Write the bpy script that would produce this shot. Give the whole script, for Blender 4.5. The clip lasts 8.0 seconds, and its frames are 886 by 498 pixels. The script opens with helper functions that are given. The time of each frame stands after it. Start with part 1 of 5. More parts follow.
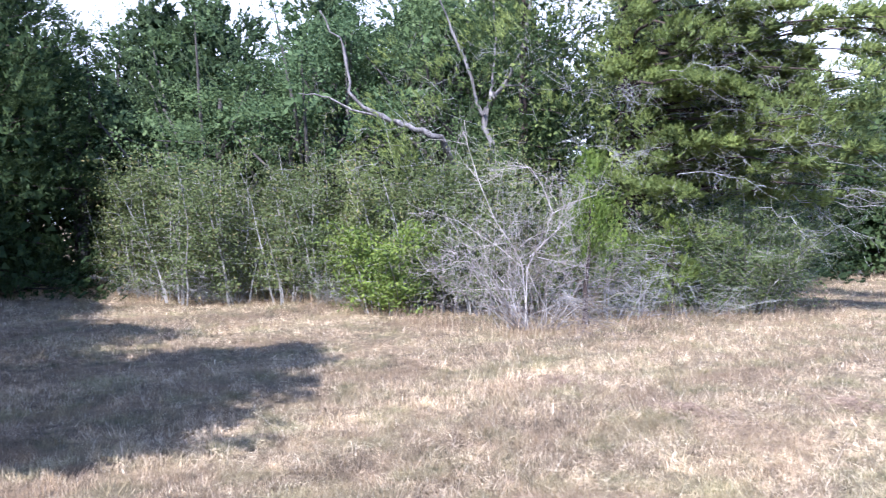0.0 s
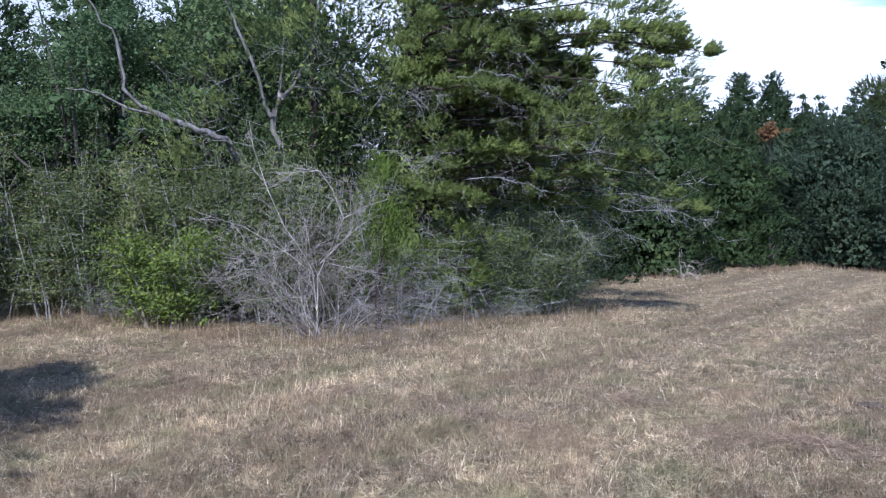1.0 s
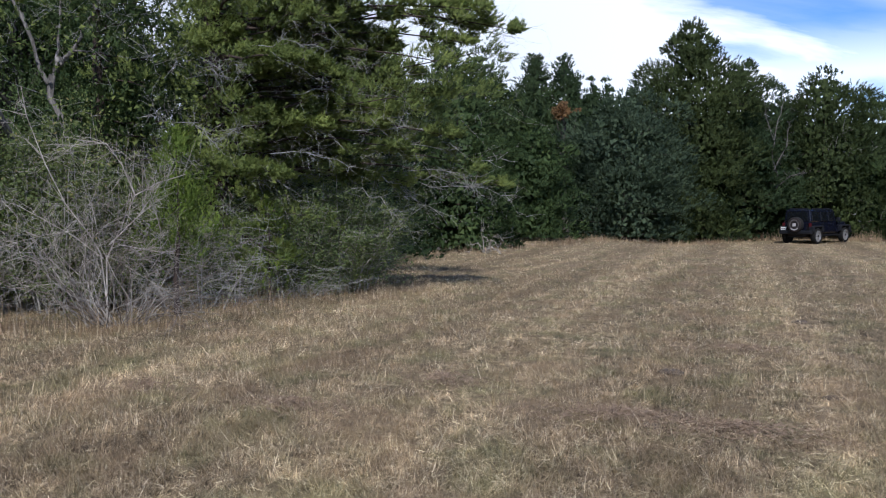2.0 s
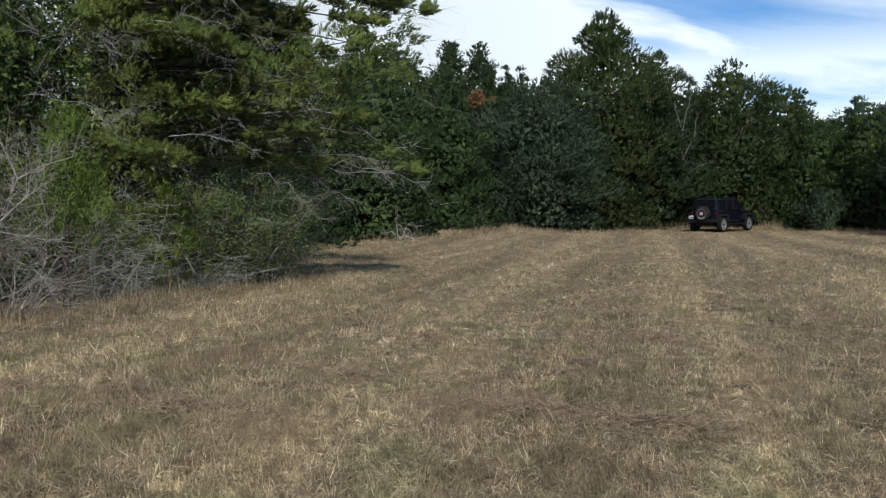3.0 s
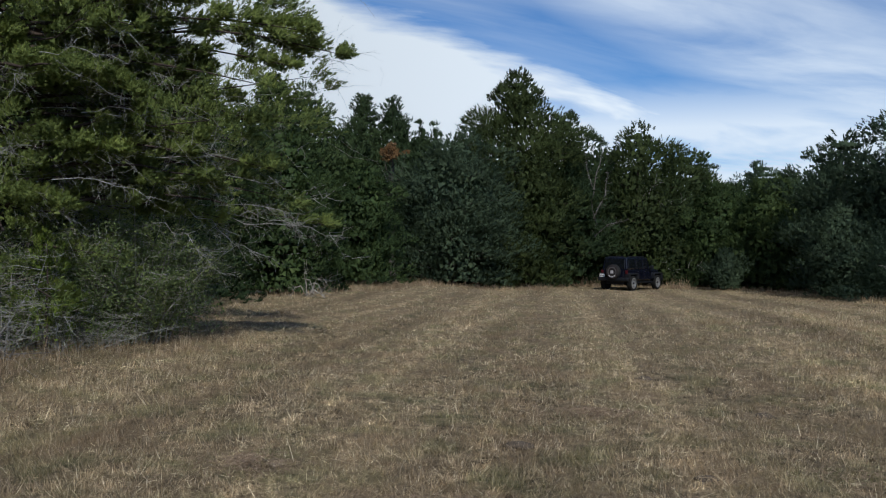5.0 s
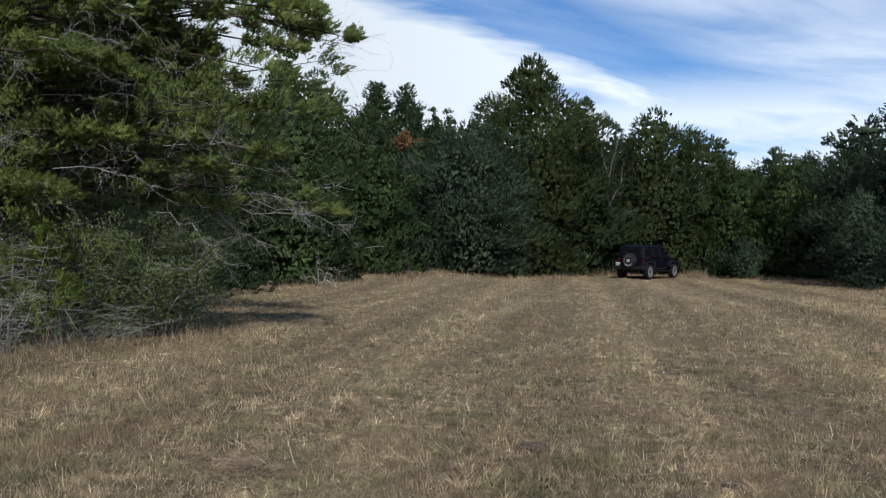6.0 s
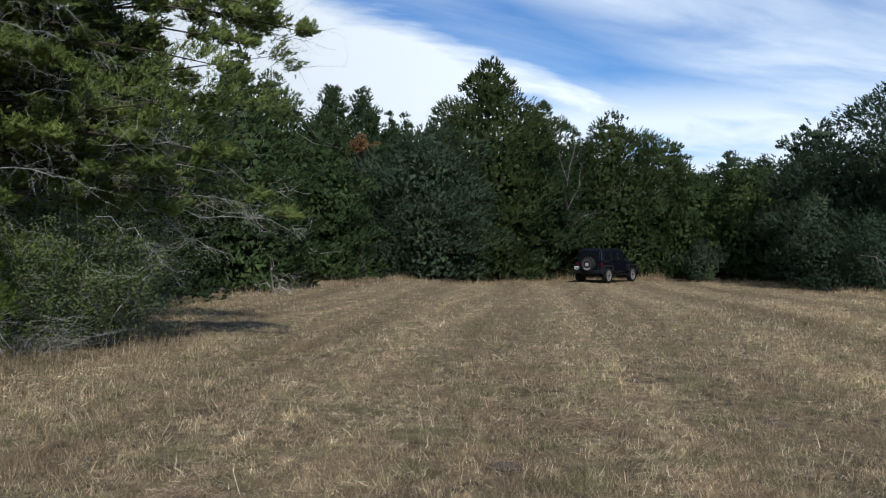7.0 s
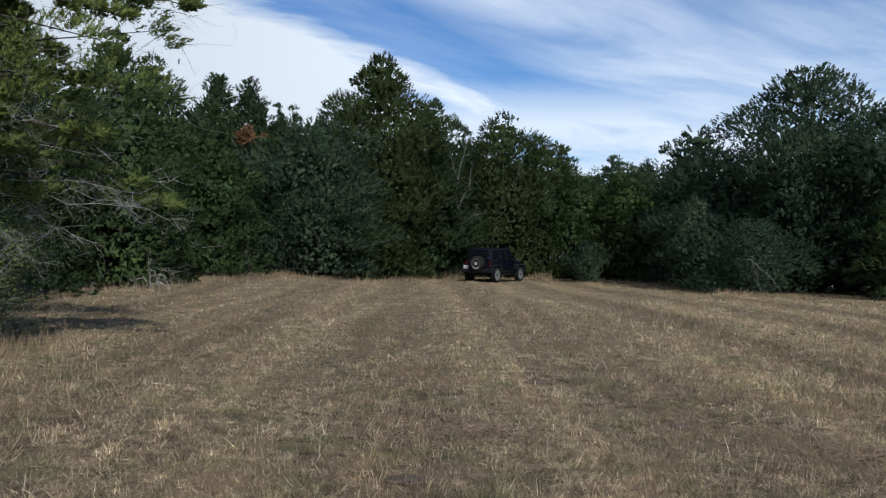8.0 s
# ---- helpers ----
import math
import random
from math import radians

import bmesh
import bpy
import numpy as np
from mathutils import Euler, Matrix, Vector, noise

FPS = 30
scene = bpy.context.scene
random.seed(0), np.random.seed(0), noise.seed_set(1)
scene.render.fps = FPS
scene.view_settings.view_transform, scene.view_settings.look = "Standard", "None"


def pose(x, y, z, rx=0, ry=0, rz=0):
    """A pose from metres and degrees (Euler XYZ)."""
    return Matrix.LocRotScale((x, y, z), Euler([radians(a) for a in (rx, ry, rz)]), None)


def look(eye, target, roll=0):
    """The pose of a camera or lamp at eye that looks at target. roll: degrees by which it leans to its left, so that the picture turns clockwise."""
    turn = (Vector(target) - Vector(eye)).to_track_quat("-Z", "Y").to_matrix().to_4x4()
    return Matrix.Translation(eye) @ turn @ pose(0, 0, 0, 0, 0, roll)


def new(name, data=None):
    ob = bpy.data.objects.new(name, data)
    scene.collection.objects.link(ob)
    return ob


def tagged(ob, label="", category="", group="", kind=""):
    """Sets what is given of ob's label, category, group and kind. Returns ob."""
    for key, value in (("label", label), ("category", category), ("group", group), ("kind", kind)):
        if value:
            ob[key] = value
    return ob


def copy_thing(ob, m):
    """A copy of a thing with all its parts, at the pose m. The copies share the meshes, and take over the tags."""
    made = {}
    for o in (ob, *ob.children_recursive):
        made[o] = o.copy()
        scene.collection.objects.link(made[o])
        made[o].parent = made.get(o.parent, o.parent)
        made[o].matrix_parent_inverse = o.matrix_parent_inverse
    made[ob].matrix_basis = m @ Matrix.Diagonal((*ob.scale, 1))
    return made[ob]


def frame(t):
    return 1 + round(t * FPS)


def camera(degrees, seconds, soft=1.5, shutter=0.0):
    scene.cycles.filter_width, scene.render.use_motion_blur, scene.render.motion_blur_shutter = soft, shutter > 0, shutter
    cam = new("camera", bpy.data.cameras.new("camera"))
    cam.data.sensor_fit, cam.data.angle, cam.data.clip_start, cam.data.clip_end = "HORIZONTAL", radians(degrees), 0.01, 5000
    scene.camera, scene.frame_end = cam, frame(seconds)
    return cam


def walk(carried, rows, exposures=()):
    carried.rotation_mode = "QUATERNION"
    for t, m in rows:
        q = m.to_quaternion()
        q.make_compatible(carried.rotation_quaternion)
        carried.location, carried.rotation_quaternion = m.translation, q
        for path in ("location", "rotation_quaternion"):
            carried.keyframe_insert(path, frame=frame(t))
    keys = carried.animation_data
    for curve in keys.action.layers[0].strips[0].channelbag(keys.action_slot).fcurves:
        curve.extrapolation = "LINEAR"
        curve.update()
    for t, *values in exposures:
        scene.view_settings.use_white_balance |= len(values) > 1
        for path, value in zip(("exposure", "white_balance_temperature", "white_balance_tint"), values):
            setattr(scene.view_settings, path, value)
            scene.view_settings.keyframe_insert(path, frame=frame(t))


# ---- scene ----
cam = camera(54.8, 8.0, soft=1.15, shutter=0.1)
PATH = [
    (0, (1.147, -3.490, 1.639), (-6.350, 3.123, 1.370), 0.34),
    (0.5, (1.085, -3.382, 1.595), (-5.213, 4.376, 1.204), -0.33),
    (1, (0.982, -3.151, 1.606), (-4.765, 5.031, 1.428), -0.11),
    (1.5, (0.807, -3.021, 1.624), (-3.738, 5.882, 1.334), -0.88),
    (3, (0.678, -2.464, 1.573), (-2.137, 7.112, 0.967), -0.33),
    (3.5, (0.567, -2.262, 1.588), (-1.211, 7.549, 0.821), -1.83),
    (4, (0.528, -2.035, 1.574), (-0.503, 7.898, 1.065), -0.46),
    (4.5, (0.484, -1.775, 1.608), (-0.948, 8.122, 1.503), 1.18),
    (5, (0.329, -1.527, 1.617), (-1.464, 8.311, 1.641), 0.73),
    (6.5, (0.271, -0.872, 1.627), (-1.710, 8.929, 1.471), 0.56),
    (7, (0.160, -0.552, 1.601), (-1.311, 9.339, 1.558), 0.14),
    (7.5, (0.122, -0.218, 1.577), (-0.943, 9.725, 1.623), 1.17),
    (8, (-0.000, -0.000, 1.554), (-0.159, 9.999, 1.507), 1.16),
]
EXPOSURES = [(0.0, 1.53, 5220, 22), (0.5, 1.05, 5040, 19), (1.0, 0.44, 5110, 17), (1.5, 0.12, 5360, 16), (3.0, -0.26, 6040, 4), (3.5, -0.15, 5920, 2), (4.0, -0.1, 5980, 3), (4.5, -0.58, 5960, 6), (5.0, -0.6, 5880, 6), (6.5, -0.3, 5980, 7), (7.5, -0.42, 5860, 6), (8.0, -0.5, 5840, 7)]
walk(cam, [(t, look(eye, target, roll)) for t, eye, target, roll in PATH], EXPOSURES)

# ---- world and sun ----
SUN_HEADING, SUN_HEIGHT = 157.0, 45.0


def build_world():
    world = bpy.data.worlds.new("world")
    scene.world = world
    world.use_nodes = True
    nt = world.node_tree
    nt.nodes.clear()
    out = nt.nodes.new("ShaderNodeOutputWorld")
    sky = nt.nodes.new("ShaderNodeTexSky")
    sky.sky_type = "NISHITA"
    sky.sun_disc = False
    sky.sun_elevation = radians(SUN_HEIGHT)
    sky.sun_rotation = radians(SUN_HEADING)
    sky.air_density, sky.dust_density, sky.ozone_density = 1.0, 0.1, 4.0
    co = nt.nodes.new("ShaderNodeTexCoord")
    sep = nt.nodes.new("ShaderNodeSeparateXYZ")
    nt.links.new(co.outputs["Generated"], sep.inputs[0])

    def m(op, a, b=None, c=None, clamp=False):
        n = nt.nodes.new("ShaderNodeMath")
        n.operation, n.use_clamp = op, clamp
        for i, v in enumerate((a, b, c)):
            if v is None:
                continue
            if isinstance(v, (int, float)):
                n.inputs[i].default_value = v
            else:
                nt.links.new(v, n.inputs[i])
        return n.outputs[0]

    x, y, z = sep.outputs
    zz = m("ADD", m("MAXIMUM", z, 0.0), 0.12)
    px, py = m("DIVIDE", x, zz), m("DIVIDE", y, zz)
    # the cloud sheet lies in long streaks that run to the front right
    a = radians(35)
    u = m("ADD", m("MULTIPLY", px, math.cos(a)), m("MULTIPLY", py, math.sin(a)))
    v = m("SUBTRACT", m("MULTIPLY", py, math.cos(a)), m("MULTIPLY", px, math.sin(a)))

    def sheet(su, sv, detail, seed, dist=0.4):
        comb = nt.nodes.new("ShaderNodeCombineXYZ")
        nt.links.new(m("MULTIPLY", u, su), comb.inputs[0])
        nt.links.new(m("MULTIPLY", v, sv), comb.inputs[1])
        comb.inputs[2].default_value = seed
        no = nt.nodes.new("ShaderNodeTexNoise")
        no.inputs["Scale"].default_value = 1.0
        no.inputs["Detail"].default_value = detail
        no.inputs["Roughness"].default_value = 0.55
        no.inputs["Distortion"].default_value = dist
        nt.links.new(comb.outputs[0], no.inputs["Vector"])
        return no.outputs["Fac"]

    big = sheet(0.9, 1.6, 8.0, 3.1)
    wisp = sheet(0.7, 1.9, 9.0, 7.4, 0.8)
    ripple = sheet(2.4, 9.0, 5.0, 1.7, 0.5)
    # a thick bank low over the trees and to the left
    bank = m("SUBTRACT", 0.205, m("MULTIPLY_ADD", x, 0.42, z))
    ahead = m("MULTIPLY_ADD", y, 2.0, 0.6, clamp=True)
    bank = m("ADD", bank, m("MULTIPLY", m("MULTIPLY", m("SUBTRACT", 0.93, y), 0.7), ahead))
    thick = m("ADD", m("MULTIPLY", bank, 15.0), m("MULTIPLY_ADD", big, 5.0, -2.2), clamp=True)
    # a fan of thin cirrus above it, and haze low down
    lie = m("DIVIDE", m("SUBTRACT", z, m("MAXIMUM", m("MULTIPLY_ADD", x, -0.5, 0.33), 0.19)), 0.1)
    fan = m("SUBTRACT", 1.0, m("MULTIPLY", lie, lie), clamp=True)
    haze = m("MULTIPLY", m("SUBTRACT", 0.2, z), 17.0, clamp=True)
    veil = m("MULTIPLY", fan, m("ADD", m("MULTIPLY_ADD", wisp, 2.2, -0.5), m("MULTIPLY_ADD", ripple, 0.5, -0.25), clamp=True))
    low = m("MULTIPLY", haze, m("MULTIPLY_ADD", big, 4.0, -1.0, clamp=True))
    streak = m("MULTIPLY", m("MULTIPLY_ADD", wisp, 2.6, -1.15, clamp=True), 0.5)
    thin = m("MULTIPLY", m("MAXIMUM", m("MAXIMUM", veil, low), streak), 0.85)
    cover = m("MAXIMUM", thick, thin)
    bg_sky = nt.nodes.new("ShaderNodeBackground")
    bg_sky.inputs["Strength"].default_value = 0.13
    deep_blue = nt.nodes.new("ShaderNodeMix")
    deep_blue.data_type, deep_blue.blend_type = "RGBA", "MULTIPLY"
    deep_blue.inputs[0].default_value = 1.0
    deep_blue.inputs[7].default_value = (0.62, 0.84, 1.08, 1)
    nt.links.new(sky.outputs[0], deep_blue.inputs[6])
    nt.links.new(deep_blue.outputs[2], bg_sky.inputs["Color"])
    bg_cloud = nt.nodes.new("ShaderNodeBackground")
    bg_cloud.inputs["Color"].default_value = (0.93, 0.96, 1.0, 1)
    # cloud is brighter towards the sun
    h, e = radians(SUN_HEADING), radians(SUN_HEIGHT)
    glow = m("ADD", m("MULTIPLY", x, math.sin(h) * math.cos(e)), m("ADD", m("MULTIPLY", y, math.cos(h) * math.cos(e)), m("MULTIPLY", z, math.sin(e))))
    glow = m("POWER", m("MAXIMUM", glow, 0.0), 2.0)
    grey = m("MULTIPLY_ADD", m("MINIMUM", x, 0.0), 0.75, 1.36)
    nt.links.new(m("MULTIPLY_ADD", glow, 0.45, grey), bg_cloud.inputs["Strength"])
    mix = nt.nodes.new("ShaderNodeMixShader")
    nt.links.new(cover, mix.inputs[0])
    nt.links.new(bg_sky.outputs[0], mix.inputs[1])
    nt.links.new(bg_cloud.outputs[0], mix.inputs[2])
    nt.links.new(mix.outputs[0], out.inputs["Surface"])


build_world()
sun_data = bpy.data.lights.new("sun", "SUN")
sun_data.energy, sun_data.angle, sun_data.color = 5.0, radians(0.6), (1.0, 0.93, 0.82)
sun = new("sun", sun_data)
_h, _e = radians(SUN_HEADING), radians(SUN_HEIGHT)
sun.matrix_world = look((60 * math.sin(_h) * math.cos(_e), 60 * math.cos(_h) * math.cos(_e), 60 * math.sin(_e)), (0, 0, 0))


# ---- materials ----
class Nodes:
    """A node material under construction."""

    def __init__(self, name):
        self.mat = bpy.data.materials.new(name)
        self.mat.use_nodes = True
        self.nt = self.mat.node_tree
        self.nt.nodes.clear()
        self.out = self.add("ShaderNodeOutputMaterial")

    def add(self, kind, **values):
        n = self.nt.nodes.new(kind)
        for key, v in values.items():
            n.inputs[key.replace("_", " ")].default_value = v
        return n

    def link(self, a, b):
        self.nt.links.new(a, b)

    def ramp(self, fac, stops):
        n = self.add("ShaderNodeValToRGB")
        el = n.color_ramp.elements
        while len(el) < len(stops):
            el.new(0.5)
        for e, (p, c) in zip(el, stops):
            e.position, e.color = p, (*c, 1)
        self.link(fac, n.inputs[0])
        return n.outputs[0]

    def noise(self, scale, detail=4.0, rough=0.55, coords="Object", stretch=None):
        co = self.add("ShaderNodeTexCoord")
        n = self.add("ShaderNodeTexNoise", Scale=scale, Detail=detail, Roughness=rough)
        src = co.outputs[coords]
        if stretch:
            mp = self.add("ShaderNodeMapping")
            mp.inputs["Scale"].default_value = stretch
            self.link(src, mp.inputs[0])
            src = mp.outputs[0]
        self.link(src, n.inputs["Vector"])
        return n.outputs["Fac"]

    def mix(self, fac, a, b, blend="MIX"):
        n = self.nt.nodes.new("ShaderNodeMix")
        n.data_type, n.blend_type = "RGBA", blend
        for sock, v in ((n.inputs[0], fac), (n.inputs[6], a), (n.inputs[7], b)):
            if isinstance(v, (int, float)):
                sock.default_value = v
            elif isinstance(v, tuple):
                sock.default_value = (*v, 1)
            else:
                self.link(v, sock)
        return n.outputs[2]

    def bump(self, height, strength, distance):
        n = self.add("ShaderNodeBump", Strength=strength, Distance=distance)
        self.link(height, n.inputs["Height"])
        return n.outputs[0]

    def surface(self, color, rough=0.7, normal=None, metal=0.0, spec=0.4, coat=0.0):
        p = self.add("ShaderNodeBsdfPrincipled")
        for key, v in (("Base Color", color), ("Roughness", rough), ("Metallic", metal), ("Specular IOR Level", spec), ("Coat Weight", coat)):
            if isinstance(v, tuple):
                p.inputs[key].default_value = (*v, 1)
            elif isinstance(v, (int, float)):
                p.inputs[key].default_value = v
            else:
                self.link(v, p.inputs[key])
        if normal:
            self.link(normal, p.inputs["Normal"])
        self.link(p.outputs[0], self.out.inputs[0])
        return p

    def thin(self, color, through_light, rough=0.5, spec=0.15):
        """A leaf or blade: some of the light shines through."""
        p = self.add("ShaderNodeBsdfPrincipled", Roughness=rough)
        p.inputs["Specular IOR Level"].default_value = spec
        self.link(color, p.inputs["Base Color"])
        tr = self.add("ShaderNodeBsdfTranslucent")
        self.link(color, tr.inputs[0])
        mx = self.nt.nodes.new("ShaderNodeMixShader")
        mx.inputs[0].default_value = through_light
        self.link(p.outputs[0], mx.inputs[1])
        self.link(tr.outputs[0], mx.inputs[2])
        self.link(mx.outputs[0], self.out.inputs[0])


def foliage(name, dark, mid, light, patch=0.5, through_light=0.25, rough=0.65, rare=None):
    n = Nodes(name)
    geo = n.add("ShaderNodeNewGeometry")
    dark, light = (tuple(m + (c - m) * 0.6 for c, m in zip(e, mid)) for e in (dark, light))
    stops = [(0.0, dark), (0.55, mid), (0.93, light)]
    if rare:
        stops.append((1.0, rare))
    col = n.ramp(geo.outputs["Random Per Island"], stops)
    clump = n.noise(patch, 3.0)
    col = n.mix(0.75, col, n.ramp(clump, [(0.3, (0.55, 0.6, 0.6)), (0.72, (1.35, 1.3, 1.1))]), "MULTIPLY")
    info = n.add("ShaderNodeObjectInfo")
    col = n.mix(0.5, col, n.ramp(info.outputs["Random"], [(0.0, (0.8, 0.86, 0.85)), (1.0, (1.2, 1.12, 1.0))]), "MULTIPLY")
    n.thin(col, through_light, rough)
    return n.mat


def bark(name, a, b, scale=14.0):
    n = Nodes(name)
    f1 = n.noise(scale, 6.0, 0.65, stretch=(1, 1, 0.22))
    col = n.ramp(f1, [(0.3, a), (0.7, b)])
    n.surface(col, 0.9, n.bump(f1, 0.8, 0.02), spec=0.2)
    return n.mat


def field_tint(n, col, green, k=1.0):
    """Patches of the field: tufts, greener and redder spots, and the mower's stripes along the field."""
    tuft = n.noise(2.2, 5.0, 0.68)
    col = n.mix(0.72 * k, col, n.ramp(tuft, [(0.3, (0.48, 0.46, 0.44)), (0.5, (1.0, 0.99, 0.97)), (0.72, (1.72, 1.67, 1.58))]), "MULTIPLY")
    small = n.noise(7.0, 3.0, 0.6)
    col = n.mix(0.8 * k, col, n.ramp(small, [(0.32, (0.4, 0.38, 0.36)), (0.5, (1.0, 0.99, 0.98)), (0.68, (1.65, 1.62, 1.55))]), "MULTIPLY")
    g1 = n.noise(1.5, 5.0, 0.65)
    col = n.mix(n.ramp(g1, [(0.47, (0, 0, 0)), (0.62, (0.5 * k, 0.5 * k, 0.5 * k))]), col, green)
    r1 = n.noise(1.1, 5.0, 0.62, stretch=(1.0, 0.6, 1))
    col = n.mix(n.ramp(r1, [(0.47, (0, 0, 0)), (0.63, (0.55 * k, 0.55 * k, 0.55 * k))]), col, (0.27, 0.193, 0.118))
    co = n.add("ShaderNodeTexCoord")
    sep = n.add("ShaderNodeSeparateXYZ")
    n.link(co.outputs["Object"], sep.inputs[0])
    wob = n.add("ShaderNodeMath")
    wob.operation = "MULTIPLY_ADD"
    n.link(n.noise(0.16, 3.0, 0.6, stretch=(1, 0.5, 1)), wob.inputs[0])
    wob.inputs[1].default_value = 0.9
    slant = n.add("ShaderNodeMath")
    slant.operation = "MULTIPLY_ADD"
    n.link(sep.outputs[1], slant.inputs[0])
    slant.inputs[1].default_value = 0.06
    n.link(sep.outputs[0], slant.inputs[2])
    n.link(slant.outputs[0], wob.inputs[2])
    ph = n.add("ShaderNodeMath")
    ph.operation = "MULTIPLY_ADD"
    n.link(wob.outputs[0], ph.inputs[0])
    ph.inputs[1].default_value, ph.inputs[2].default_value = 2.1, -2.1
    sn = n.add("ShaderNodeMath")
    sn.operation = "SINE"
    n.link(ph.outputs[0], sn.inputs[0])
    half = n.add("ShaderNodeMath")
    half.operation = "MULTIPLY_ADD"
    n.link(sn.outputs[0], half.inputs[0])
    half.inputs[1].default_value, half.inputs[2].default_value = 0.5, 0.5
    col = n.mix(0.4 * k, col, n.ramp(half.outputs[0], [(0.05, (0.64, 0.61, 0.6)), (0.6, (1.05, 1.05, 1.03)), (1.0, (1.3, 1.28, 1.22))]), "MULTIPLY")
    swath = n.noise(1.0, 3.0, 0.6, stretch=(1.5, 0.07, 1))
    return n.mix(0.55 * k, col, n.ramp(swath, [(0.36, (0.7, 0.685, 0.66)), (0.5, (1.0, 1.0, 1.0)), (0.64, (1.3, 1.28, 1.24))]), "MULTIPLY")


def ground_material():
    n = Nodes("dry_ground")
    fine = n.noise(75.0, 6.0, 0.75)
    thatch = n.noise(12.0, 5.0, 0.6)
    col = n.ramp(fine, [(0.32, (0.06, 0.044, 0.028)), (0.5, (0.225, 0.172, 0.109)), (0.68, (0.52, 0.415, 0.276))])
    col = n.mix(n.ramp(thatch, [(0.45, (0, 0, 0)), (0.7, (0.45, 0.45, 0.45))]), col, (0.3, 0.238, 0.145))
    col = field_tint(n, col, (0.15, 0.15, 0.07))
    n.surface(col, 0.95, n.bump(fine, 0.9, 0.05), spec=0.15)
    return n.mat


def grass_material(name, stops, green):
    """Blades vary one by one, and with the patches of the field."""
    n = Nodes(name)
    geo = n.add("ShaderNodeNewGeometry")
    col = n.ramp(geo.outputs["Random Per Island"], stops)
    col = field_tint(n, col, green, 1.0)
    n.thin(col, 0.25, 0.7, 0.2)
    return n.mat


